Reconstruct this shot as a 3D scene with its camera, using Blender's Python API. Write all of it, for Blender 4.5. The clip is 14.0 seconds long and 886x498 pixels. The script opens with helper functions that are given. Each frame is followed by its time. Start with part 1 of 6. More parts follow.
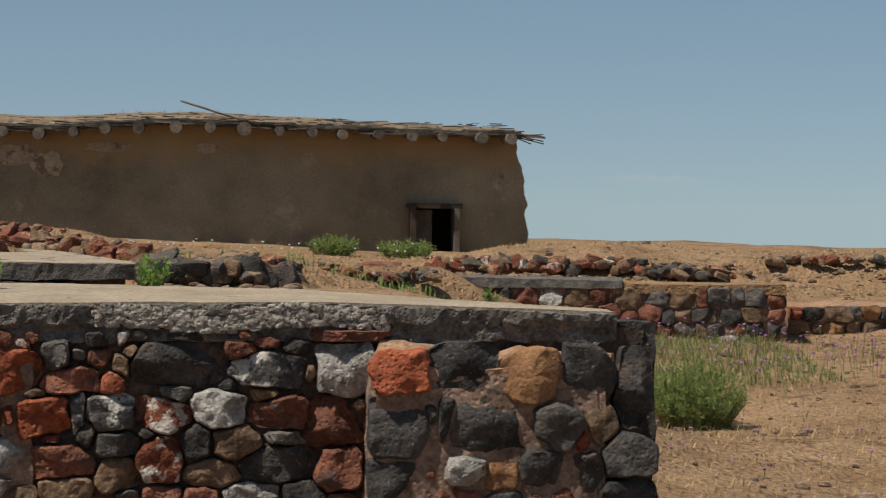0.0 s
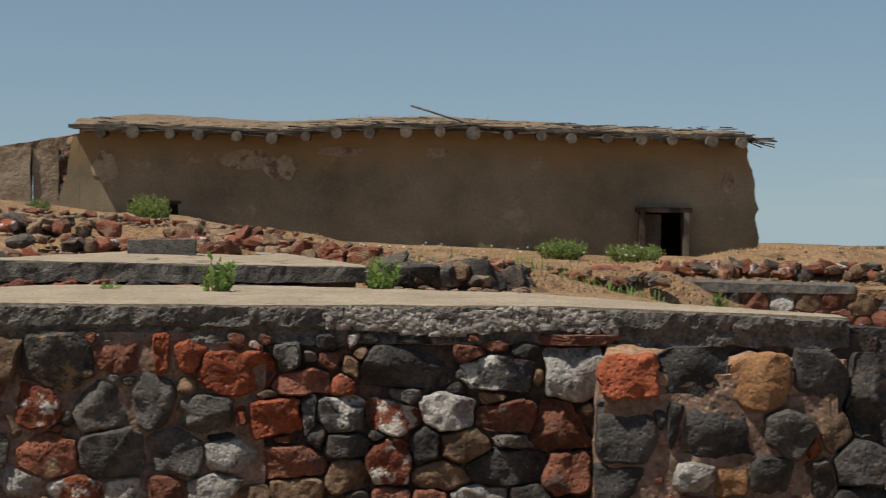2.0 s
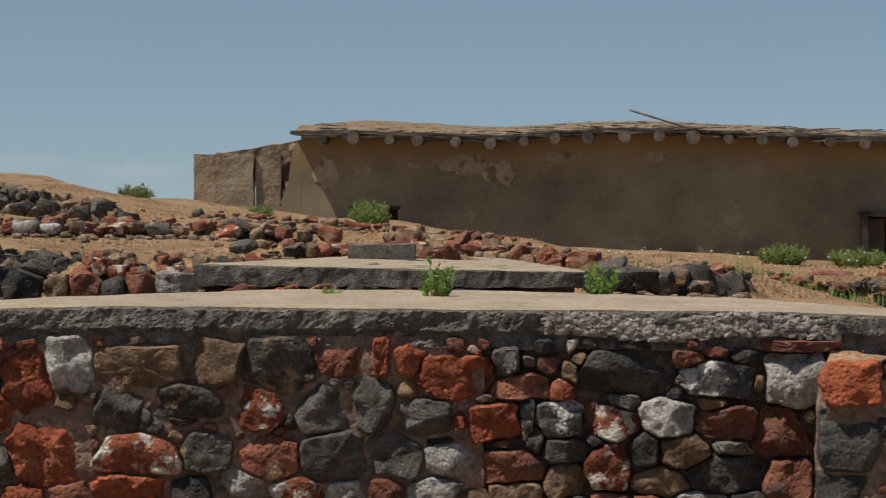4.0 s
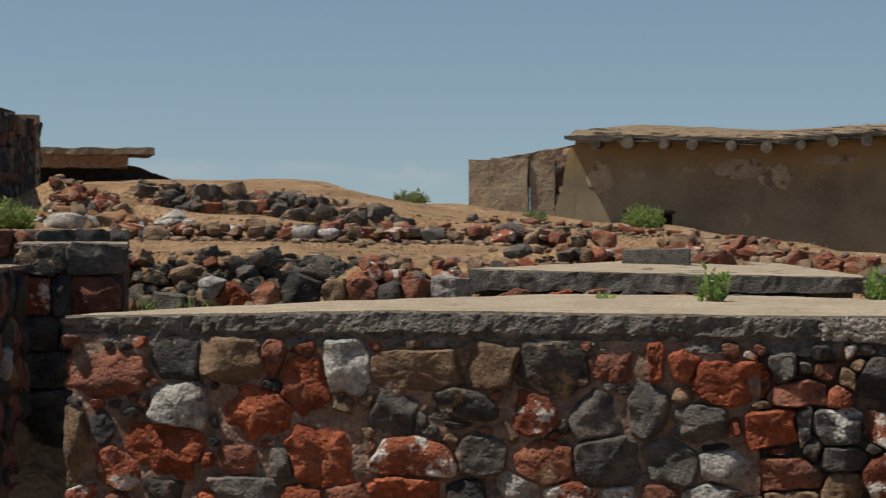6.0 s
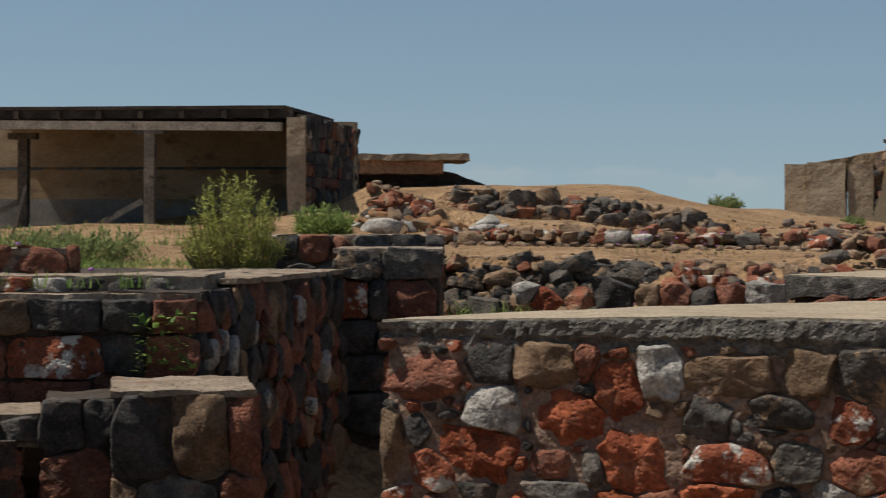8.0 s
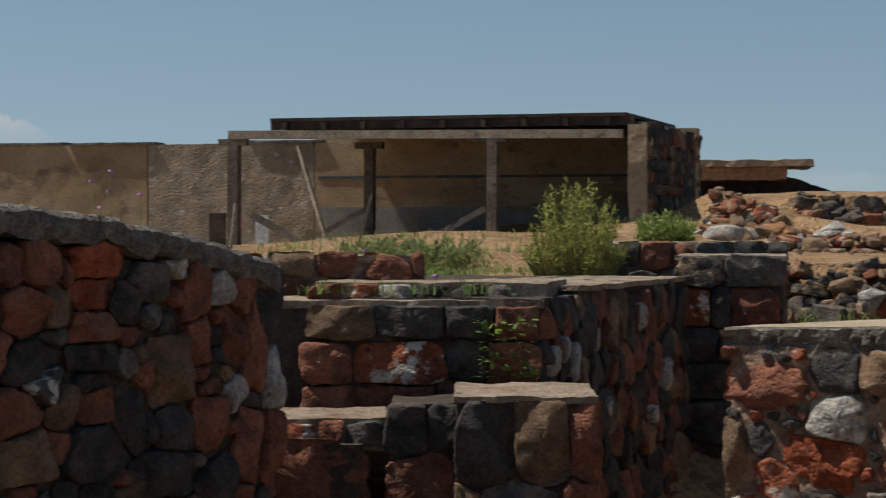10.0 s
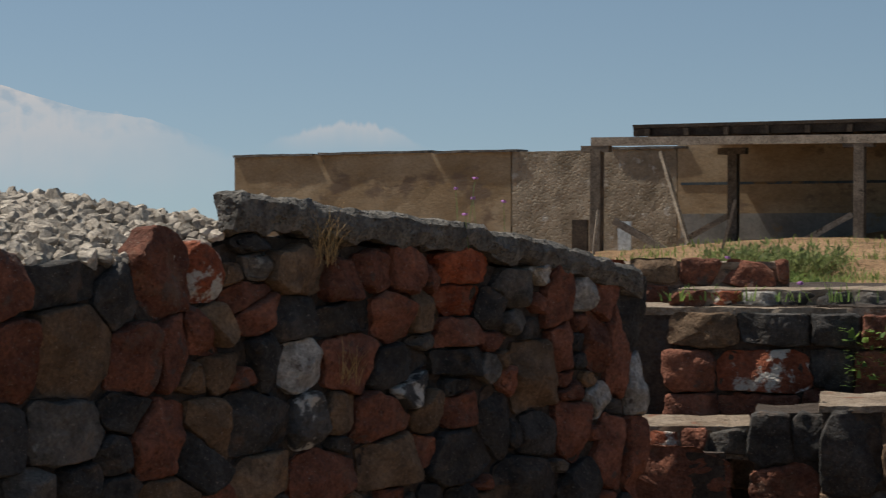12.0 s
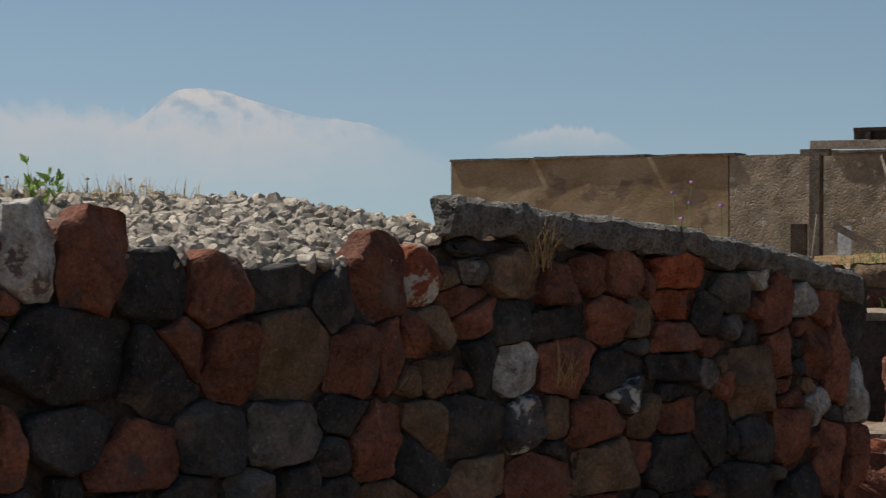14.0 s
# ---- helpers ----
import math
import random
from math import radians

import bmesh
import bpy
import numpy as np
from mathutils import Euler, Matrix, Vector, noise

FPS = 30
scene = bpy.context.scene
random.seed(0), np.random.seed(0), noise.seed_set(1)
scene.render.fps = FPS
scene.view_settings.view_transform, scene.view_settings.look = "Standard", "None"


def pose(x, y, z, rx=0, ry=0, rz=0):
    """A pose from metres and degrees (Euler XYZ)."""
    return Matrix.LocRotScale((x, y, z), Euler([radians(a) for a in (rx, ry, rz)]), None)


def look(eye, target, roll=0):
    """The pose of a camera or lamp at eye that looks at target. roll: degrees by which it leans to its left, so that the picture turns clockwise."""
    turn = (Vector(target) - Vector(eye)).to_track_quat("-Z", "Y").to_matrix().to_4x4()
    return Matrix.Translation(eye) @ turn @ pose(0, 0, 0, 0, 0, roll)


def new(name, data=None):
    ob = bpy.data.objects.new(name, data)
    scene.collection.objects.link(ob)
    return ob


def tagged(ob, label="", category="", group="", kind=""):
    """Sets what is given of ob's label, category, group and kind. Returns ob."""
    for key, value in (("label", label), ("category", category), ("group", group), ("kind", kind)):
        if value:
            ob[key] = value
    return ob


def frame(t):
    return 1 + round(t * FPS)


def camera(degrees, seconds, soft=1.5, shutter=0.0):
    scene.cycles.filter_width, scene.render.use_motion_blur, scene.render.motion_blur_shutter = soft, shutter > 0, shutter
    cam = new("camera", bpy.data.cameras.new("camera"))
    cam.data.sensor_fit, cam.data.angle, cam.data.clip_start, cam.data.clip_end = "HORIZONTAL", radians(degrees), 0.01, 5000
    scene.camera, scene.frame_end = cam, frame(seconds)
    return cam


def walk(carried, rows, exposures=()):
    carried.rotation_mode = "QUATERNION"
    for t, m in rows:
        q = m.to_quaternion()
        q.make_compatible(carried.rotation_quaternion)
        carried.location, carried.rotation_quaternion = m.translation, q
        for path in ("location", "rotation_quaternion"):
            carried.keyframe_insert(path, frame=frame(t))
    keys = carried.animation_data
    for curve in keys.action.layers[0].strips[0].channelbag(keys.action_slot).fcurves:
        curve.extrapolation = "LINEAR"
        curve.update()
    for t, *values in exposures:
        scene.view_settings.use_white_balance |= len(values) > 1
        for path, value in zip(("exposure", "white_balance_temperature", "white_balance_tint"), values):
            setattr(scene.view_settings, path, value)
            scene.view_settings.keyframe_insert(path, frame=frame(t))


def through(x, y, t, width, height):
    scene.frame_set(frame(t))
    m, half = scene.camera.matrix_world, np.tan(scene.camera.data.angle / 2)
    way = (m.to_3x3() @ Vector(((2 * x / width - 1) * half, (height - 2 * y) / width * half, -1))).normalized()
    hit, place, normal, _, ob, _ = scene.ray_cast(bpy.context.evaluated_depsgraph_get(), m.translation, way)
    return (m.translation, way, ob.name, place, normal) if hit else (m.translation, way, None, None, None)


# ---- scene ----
# ---------------------------------------------------------------- camera
EYE = (0.0, 0.0, 1.6)
# seconds, heading (degrees to the left of +y), pitch, lean
TURN = [
    (0.0, 0.000, -1.154, 0.290),
    (0.5, 1.235, -1.142, 0.297),
    (1.0, 3.036, -1.122, 0.317),
    (1.5, 4.486, -1.103, 0.338),
    (2.0, 6.247, -1.078, 0.338),
    (2.5, 7.701, -1.053, 0.361),
    (3.0, 9.260, -1.034, 0.353),
    (3.2, 9.908, -1.021, 0.313),
    (5.3, 16.728, -0.883, 0.192),
    (5.5, 17.669, -0.869, 0.184),
    (6.0, 19.704, -0.857, 0.090),
    (6.5, 21.714, -0.830, 0.089),
    (7.0, 23.789, -0.797, 0.068),
    (7.5, 25.897, -0.758, 0.071),
    (8.0, 28.261, -0.725, 0.076),
    (8.2, 29.055, -0.706, 0.009),
    (10.3, 39.025, -0.507, -0.065),
    (10.5, 39.988, -0.488, -0.078),
    (11.0, 42.782, -0.431, -0.100),
    (11.5, 45.217, -0.389, -0.094),
    (12.0, 47.468, -0.347, -0.050),
    (12.5, 48.962, -0.317, -0.036),
    (13.0, 50.573, -0.290, -0.008),
    (13.5, 51.905, -0.265, 0.027),
    (14.0, 53.366, -0.232, 0.025),
]


def heading(yaw, pitch, lean):
    a, p = radians(yaw), radians(pitch)
    way = Vector((-math.sin(a) * math.cos(p), math.cos(a) * math.cos(p), math.sin(p)))
    return look(EYE, Vector(EYE) + way, lean)


cam = camera(23.88, 14.0, soft=1.2, shutter=0.4)
walk(cam, [(t, heading(a, p, r)) for t, a, p, r in TURN])

# ---------------------------------------------------------------- light
SUN_AZ, SUN_EL = 121.0, 60.0        # degrees to the left of +y, degrees up
world = bpy.data.worlds.new("sky")
scene.world = world
world.use_nodes = True
wn, wl = world.node_tree.nodes, world.node_tree.links
wn.clear()
w_out = wn.new("ShaderNodeOutputWorld")
w_bg = wn.new("ShaderNodeBackground")
w_sky = wn.new("ShaderNodeTexSky")
w_sky.sky_type = "NISHITA"
w_sky.sun_disc = False
w_sky.sun_elevation = radians(SUN_EL)
w_sky.sun_rotation = radians(-SUN_AZ)
w_sky.altitude = 1000
w_sky.air_density = 1.0
w_sky.dust_density = 1.0
w_sky.ozone_density = 1.5
w_co = wn.new("ShaderNodeTexCoord")
w_sep = wn.new("ShaderNodeSeparateXYZ")
w_max = wn.new("ShaderNodeMath")
w_max.operation = "MAXIMUM"
w_max.inputs[1].default_value = 0.0
w_add = wn.new("ShaderNodeMath")
w_add.inputs[1].default_value = 0.07
w_com = wn.new("ShaderNodeCombineXYZ")
w_hsv = wn.new("ShaderNodeHueSaturation")
w_hsv.inputs["Saturation"].default_value = 0.9
w_hsv.inputs["Hue"].default_value = 0.488
wl.new(w_co.outputs["Generated"], w_sep.inputs[0])
wl.new(w_sep.outputs[0], w_com.inputs[0])
wl.new(w_sep.outputs[1], w_com.inputs[1])
wl.new(w_sep.outputs[2], w_max.inputs[0])
wl.new(w_max.outputs[0], w_add.inputs[0])
wl.new(w_add.outputs[0], w_com.inputs[2])
wl.new(w_com.outputs[0], w_sky.inputs[0])
wl.new(w_sky.outputs[0], w_hsv.inputs["Color"])
wl.new(w_hsv.outputs[0], w_bg.inputs[0])
w_bg.inputs[1].default_value = 0.076
wl.new(w_bg.outputs[0], w_out.inputs[0])

sun = new("sun", bpy.data.lights.new("sun", "SUN"))
sun.data.energy = 4.8
sun.data.angle = radians(0.55)
sun.data.color = (1.0, 0.93, 0.82)
_a, _e = radians(SUN_AZ), radians(SUN_EL)
sun_dir = Vector((-math.sin(_a) * math.cos(_e), math.cos(_a) * math.cos(_e), math.sin(_e)))
sun.matrix_world = look(sun_dir * 50, (0, 0, 0))
scene.view_settings.exposure = 0.0

# ---------------------------------------------------------------- materials
def surface(name, c1, c2, scale=8.0, fine=60.0, rough=0.9, bump=0.4, pits=0.0, stain=None, stain_at=0.6,
            stain_scale=7.0, vary=0.25, grow=0.018, streak=1.0, island=False, smear=None, grainy=0.85, fixed=False):
    """A rough mineral or vegetable surface: two colours at a large and a fine scale, stains, pits and relief."""
    m = bpy.data.materials.new(name)
    m.use_nodes = True
    n, k = m.node_tree.nodes, m.node_tree.links
    bsdf = n["Principled BSDF"]
    bsdf.inputs["Roughness"].default_value = rough
    bsdf.inputs["Specular IOR Level"].default_value = 0.25
    co = n.new("ShaderNodeTexCoord")
    rnd = n.new("ShaderNodeNewGeometry") if island else n.new("ShaderNodeObjectInfo")
    rout = rnd.outputs["Random Per Island"] if island else rnd.outputs["Random"]
    off = n.new("ShaderNodeVectorMath")
    off.operation = "MULTIPLY_ADD"
    off.inputs[0].default_value = (1, 1, 1)
    mul = n.new("ShaderNodeMath")
    mul.operation = "MULTIPLY"
    mul.inputs[1].default_value = 0.0 if fixed else 37.0
    k.new(rout, mul.inputs[0])
    k.new(mul.outputs[0], off.inputs[0])
    off.inputs[1].default_value = (1.0, 0.7, 0.4)
    k.new(co.outputs["Object"], off.inputs[2])
    mp = n.new("ShaderNodeMapping")
    mp.inputs["Scale"].default_value = (1, 1, streak)
    k.new(off.outputs[0], mp.inputs[0])

    def tex(s, detail=5.0, r=0.6):
        t = n.new("ShaderNodeTexNoise")
        t.inputs["Scale"].default_value = s
        t.inputs["Detail"].default_value = detail
        t.inputs["Roughness"].default_value = r
        k.new(mp.outputs[0], t.inputs["Vector"])
        return t

    def ramp(src, a, b, ca=(0, 0, 0, 1), cb=(1, 1, 1, 1)):
        r = n.new("ShaderNodeValToRGB")
        r.color_ramp.elements[0].position, r.color_ramp.elements[1].position = a, b
        r.color_ramp.elements[0].color, r.color_ramp.elements[1].color = ca, cb
        k.new(src, r.inputs[0])
        return r

    def mix(a, b, fac, mode="MIX"):
        x = n.new("ShaderNodeMix")
        x.data_type, x.blend_type = "RGBA", mode
        for sock, v in ((x.inputs["A"], a), (x.inputs["B"], b), (x.inputs["Factor"], fac)):
            if isinstance(v, (tuple, float, int)):
                sock.default_value = v
            else:
                k.new(v, sock)
        return x.outputs["Result"]

    big, small = tex(scale), tex(fine, 6.0, 0.7)
    col = ramp(big.outputs["Fac"], 0.35, 0.65, (*c1, 1), (*c2, 1)).outputs[0]
    grain = ramp(small.outputs["Fac"], 0.3, 0.72, (0.42, 0.42, 0.42, 1), (1.45, 1.45, 1.45, 1)).outputs[0]
    col = mix(col, grain, grainy, "MULTIPLY")
    if vary:
        v = n.new("ShaderNodeMapRange")
        v.inputs["To Min"].default_value, v.inputs["To Max"].default_value = 1 - vary, 1 + vary
        k.new(rout, v.inputs[0])
        col = mix(col, v.outputs[0], 1.0, "MULTIPLY")
    if stain:
        s = tex(stain_scale, 6.0, 0.65)
        col = mix(col, (*stain, 1), ramp(s.outputs["Fac"], stain_at, stain_at + 0.06).outputs[0])
    if smear:
        s = tex(4.5, 7.0, 0.7)
        col = mix(col, (*smear, 1), ramp(s.outputs["Fac"], 0.56, 0.7, (0, 0, 0, 1), (0.6, 0.6, 0.6, 1)).outputs[0])
        s = tex(23.0, 5.0, 0.7)
        col = mix(col, (*(0.5 * c for c in smear), 1), ramp(s.outputs["Fac"], 0.57, 0.68, (0, 0, 0, 1), (0.5, 0.5, 0.5, 1)).outputs[0])
        # Pale specks paint the sunlit glints of the grain into the colour.
        s = tex(85.0, 4.0, 0.75)
        col = mix(col, (0.36, 0.31, 0.26, 1), ramp(s.outputs["Fac"], 0.62, 0.7, (0, 0, 0, 1), (0.7, 0.7, 0.7, 1)).outputs[0])
        col = mix(col, (0.012, 0.01, 0.009, 1), ramp(s.outputs["Fac"], 0.3, 0.38, (0.45, 0.45, 0.45, 1), (0, 0, 0, 1)).outputs[0])
    k.new(col, bsdf.inputs["Base Color"])
    h = mix(big.outputs["Fac"], small.outputs["Fac"], 0.55)
    if pits:
        vo = n.new("ShaderNodeTexVoronoi")
        vo.inputs["Scale"].default_value = fine * 0.9
        k.new(mp.outputs[0], vo.inputs["Vector"])
        h = mix(h, ramp(vo.outputs["Distance"], 0.0, 0.45).outputs[0], pits)
    b = n.new("ShaderNodeBump")
    b.inputs["Strength"].default_value = bump
    b.inputs["Distance"].default_value = grow
    k.new(h, b.inputs["Height"])
    k.new(b.outputs[0], bsdf.inputs["Normal"])
    return m


LIME = (0.5, 0.47, 0.42)


def stonework(*a, **k):
    """Masonry stone, smeared with the reddish mortar that holds it."""
    return surface(*a, smear=(0.2, 0.135, 0.095), grow=0.034, **k)


STONE = {
    "dark": stonework("basalt", (0.024, 0.023, 0.022), (0.075, 0.069, 0.064), 7, 55, 0.85, 0.7, 0.25, (0.2, 0.19, 0.17), 0.68),
    "grey": stonework("grey_basalt", (0.062, 0.057, 0.051), (0.165, 0.149, 0.132), 9, 60, 0.9, 0.7, 0.2, (0.3, 0.28, 0.25), 0.66),
    "red": stonework("red_tuff", (0.2, 0.05, 0.023), (0.37, 0.105, 0.047), 9, 50, 0.95, 0.8, 0.35, (0.14, 0.06, 0.04), 0.62),
    "rust": stonework("dull_red_tuff", (0.125, 0.05, 0.033), (0.25, 0.1, 0.062), 8, 55, 0.95, 0.7, 0.3, (0.1, 0.07, 0.06), 0.6),
    "brown": stonework("brown_tuff", (0.11, 0.073, 0.046), (0.23, 0.148, 0.09), 8, 60, 0.92, 0.6, 0.2, (0.1, 0.07, 0.05), 0.62),
    "ochre": stonework("ochre_tuff", (0.2, 0.1, 0.045), (0.3, 0.16, 0.075), 8, 60, 0.92, 0.6, 0.2, (0.15, 0.09, 0.06), 0.64),
    "white": stonework("limed_stone", (0.24, 0.225, 0.2), (0.5, 0.47, 0.43), 14, 60, 0.9, 0.7, 0.25, (0.13, 0.105, 0.09), 0.58, 12),
    "darkwhite": stonework("limed_basalt", (0.05, 0.048, 0.046), (0.1, 0.095, 0.09), 8, 55, 0.88, 0.7, 0.25, LIME, 0.5, 9),
    "dustdark": stonework("dusty_basalt", (0.05, 0.045, 0.04), (0.13, 0.115, 0.1), 9, 50, 0.95, 0.9, 0.3, (0.27, 0.185, 0.115), 0.55, 6),
    "dustred": stonework("dusty_red_tuff", (0.17, 0.06, 0.035), (0.31, 0.12, 0.07), 9, 50, 0.95, 0.9, 0.3, (0.3, 0.2, 0.125), 0.54, 6),
    "dustbrown": stonework("dusty_brown_tuff", (0.16, 0.1, 0.062), (0.28, 0.19, 0.12), 9, 50, 0.95, 0.9, 0.3, (0.32, 0.22, 0.14), 0.54, 6),
    "redwhite": stonework("limed_red_tuff", (0.16, 0.045, 0.022), (0.27, 0.085, 0.045), 8, 55, 0.93, 0.7, 0.3, LIME, 0.52, 9),
}
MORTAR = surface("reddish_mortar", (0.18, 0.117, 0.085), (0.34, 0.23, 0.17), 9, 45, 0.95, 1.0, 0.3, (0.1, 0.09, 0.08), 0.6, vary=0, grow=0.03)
# Dark joint mortar that also carries part of these walls' shade in its colour.
DARKMORTAR = surface("shade_dark_mortar", (0.045, 0.035, 0.028), (0.09, 0.068, 0.054), 9, 45, 0.95, 1.0, 0.3, (0.07, 0.06, 0.055), 0.58, vary=0, grow=0.03)
DRYJOINT = surface("earthy_joint", (0.06, 0.043, 0.034), (0.13, 0.092, 0.07), 9, 45, 0.95, 1.0, 0.3, (0.07, 0.06, 0.05), 0.6, vary=0, grow=0.03)
CONCRETE = surface("old_concrete", (0.085, 0.078, 0.068), (0.21, 0.192, 0.168), 14, 70, 0.92, 1.0, 0.5, (0.1, 0.095, 0.09), 0.58, vary=0, grow=0.02)
SCREED = surface("sandy_concrete_top", (0.3, 0.24, 0.17), (0.4, 0.325, 0.235), 3, 50, 0.95, 0.6, 0.2, (0.2, 0.15, 0.1), 0.62, vary=0)
SAND = surface("dry_earth", (0.26, 0.155, 0.08), (0.385, 0.25, 0.138), 1.3, 22, 0.98, 1.0, 0.3, (0.16, 0.1, 0.055), 0.57, 3.5, vary=0, grow=0.09)
LIMEDTOP = surface("limed_stone_top", (0.2, 0.148, 0.104), (0.34, 0.275, 0.21), 6, 40, 0.95, 1.0, 0.3, (0.2, 0.085, 0.05), 0.6, 5, vary=0, grow=0.03)
ROUGHCRETE = surface("broken_concrete", (0.3, 0.27, 0.23), (0.46, 0.42, 0.36), 12, 60, 0.95, 1.0, 0.5, (0.18, 0.16, 0.14), 0.6, vary=0, grow=0.03)
REDEARTH = surface("reddish_earth", (0.3, 0.17, 0.1), (0.4, 0.25, 0.16), 4, 30, 0.97, 0.9, 0.2, (0.2, 0.11, 0.07), 0.58, vary=0, grow=0.03)
GRAVEL = surface("crushed_gravel", (0.29, 0.25, 0.205), (0.47, 0.415, 0.345), 20, 90, 0.95, 0.5, 0.1, (0.25, 0.2, 0.16), 0.66, vary=0.35, island=True)
GRAVELBED = surface("gravel_dust", (0.2, 0.18, 0.15), (0.3, 0.27, 0.23), 20, 70, 0.97, 1.0, 0.4, vary=0, grow=0.02)
PLASTER = surface("mud_plaster", (0.165, 0.135, 0.09), (0.3, 0.245, 0.165), 0.6, 26, 0.95, 0.35, 0.1, (0.34, 0.27, 0.19), 0.6, 1.1, vary=0, grow=0.02, grainy=0.4, fixed=True)


def washed(m, colour, from_z, to_z, size):
    """Old ochre wash that has held on high up the wall, in a ragged band."""
    n, k = m.node_tree.nodes, m.node_tree.links
    base = n["Principled BSDF"].inputs["Base Color"]
    co, sep, t, x = n.new("ShaderNodeTexCoord"), n.new("ShaderNodeSeparateXYZ"), n.new("ShaderNodeTexNoise"), n.new("ShaderNodeMix")
    t.inputs["Scale"].default_value, t.inputs["Detail"].default_value = size, 6
    k.new(co.outputs["Object"], sep.inputs[0])
    k.new(co.outputs["Object"], t.inputs["Vector"])
    high = n.new("ShaderNodeMath")
    high.operation = "MULTIPLY_ADD"
    high.inputs[1].default_value = 1.6
    k.new(t.outputs["Fac"], high.inputs[0])
    k.new(sep.outputs[2], high.inputs[2])
    r = n.new("ShaderNodeMapRange")
    r.inputs["From Min"].default_value, r.inputs["From Max"].default_value = from_z + 0.8, to_z + 0.8
    r.inputs["To Max"].default_value = 0.75
    k.new(high.outputs[0], r.inputs[0])
    x.data_type = "RGBA"
    k.new(base.links[0].from_socket, x.inputs["A"])
    x.inputs["B"].default_value = (*colour, 1)
    k.new(r.outputs[0], x.inputs["Factor"])
    k.new(x.outputs["Result"], base)


washed(PLASTER, (0.3, 0.2, 0.1), 2.2, 2.75, 1.4)
TIMBER = surface("weathered_timber", (0.2, 0.165, 0.13), (0.34, 0.29, 0.23), 5, 40, 0.85, 0.6, 0, (0.08, 0.065, 0.05), 0.62, vary=0.2)

POSTWOOD = surface("grey_post", (0.09, 0.072, 0.056), (0.17, 0.14, 0.11), 5, 40, 0.85, 0.6, 0, (0.05, 0.04, 0.03), 0.62, vary=0.2)
DARKWOOD = surface("dark_timber", (0.035, 0.026, 0.02), (0.075, 0.055, 0.04), 5, 40, 0.85, 0.5, 0, (0.12, 0.1, 0.08), 0.66, vary=0.2)
LOGWOOD = surface("bleached_log", (0.08, 0.068, 0.054), (0.2, 0.167, 0.13), 6, 40, 0.88, 0.6, 0, (0.1, 0.08, 0.06), 0.62, vary=0.3)
DARKTWIG = surface("grey_brushwood", (0.07, 0.06, 0.05), (0.19, 0.16, 0.125), 6, 50, 0.9, 0.7, 0, (0.3, 0.25, 0.18), 0.62, vary=0.5, island=True)
ROOFEARTH = surface("roof_earth", (0.16, 0.115, 0.075), (0.3, 0.22, 0.14), 3, 20, 0.98, 1.0, 0.2, (0.16, 0.11, 0.07), 0.56, 3.0, vary=0, grow=0.05)
PALEPLASTER = surface("pale_plaster", (0.27, 0.205, 0.14), (0.38, 0.305, 0.215), 2, 16, 0.95, 0.8, 0.2, (0.17, 0.12, 0.085), 0.58, 2.5, vary=0.1, grow=0.03, grainy=0.4)
PAINTED = surface("stained_ochre_plaster", (0.26, 0.18, 0.1), (0.42, 0.33, 0.22), 0.9, 18, 0.92, 0.5, 0.1, (0.18, 0.13, 0.09), 0.56, 1.2, vary=0.1, grow=0.02, streak=1.6, grainy=0.4)
BAREWALL = surface("bare_wall_core", (0.2, 0.162, 0.115), (0.35, 0.29, 0.215), 3, 25, 0.95, 1.0, 0.4, (0.42, 0.39, 0.34), 0.6, 4, vary=0, grow=0.03, grainy=0.4)
DADO = surface("faded_dado", (0.14, 0.14, 0.13), (0.24, 0.235, 0.22), 2, 20, 0.9, 0.3, 0, (0.2, 0.15, 0.09), 0.6, 1.5, vary=0, grainy=0.4)
BLUEPAINT = surface("faded_blue_line", (0.05, 0.07, 0.09), (0.09, 0.11, 0.12), 4, 30, 0.9, 0.2, 0, (0.18, 0.12, 0.06), 0.55, 3, vary=0)
# For white petals, and for the brightness of sky seen through the shed wall.
PALEWHITE = surface("pale_white", (0.55, 0.6, 0.62), (0.7, 0.73, 0.74), 4, 30, 0.7, 0.2, vary=0)
PEBBLE = surface("pebbles", (0.14, 0.09, 0.06), (0.28, 0.2, 0.14), 20, 80, 0.95, 0.5, 0, vary=0.5, island=True)


def leafy(name, c, vary=0.35, through=0.42):
    """Leaves and grass: each blade with its own tone, some light passing through."""
    m = bpy.data.materials.new(name)
    m.use_nodes = True
    n, k = m.node_tree.nodes, m.node_tree.links
    n.clear()
    out = n.new("ShaderNodeOutputMaterial")
    geo = n.new("ShaderNodeNewGeometry")
    r = n.new("ShaderNodeValToRGB")
    r.color_ramp.elements[0].color = (c[0] * (1 - vary), c[1] * (1 - vary), c[2] * (1 - vary), 1)
    r.color_ramp.elements[1].color = (min(1, c[0] * (1 + vary * 1.4)), c[1] * (1 + vary), c[2] * (1 + vary * 0.6), 1)
    k.new(geo.outputs["Random Per Island"], r.inputs[0])
    d, t, x = n.new("ShaderNodeBsdfPrincipled"), n.new("ShaderNodeBsdfTranslucent"), n.new("ShaderNodeMixShader")
    d.inputs["Roughness"].default_value = 0.7
    d.inputs["Specular IOR Level"].default_value = 0.2
    k.new(r.outputs[0], d.inputs["Base Color"])
    k.new(r.outputs[0], t.inputs["Color"])
    x.inputs[0].default_value = through
    k.new(d.outputs[0], x.inputs[1])
    k.new(t.outputs[0], x.inputs[2])
    k.new(x.outputs[0], out.inputs[0])
    return m


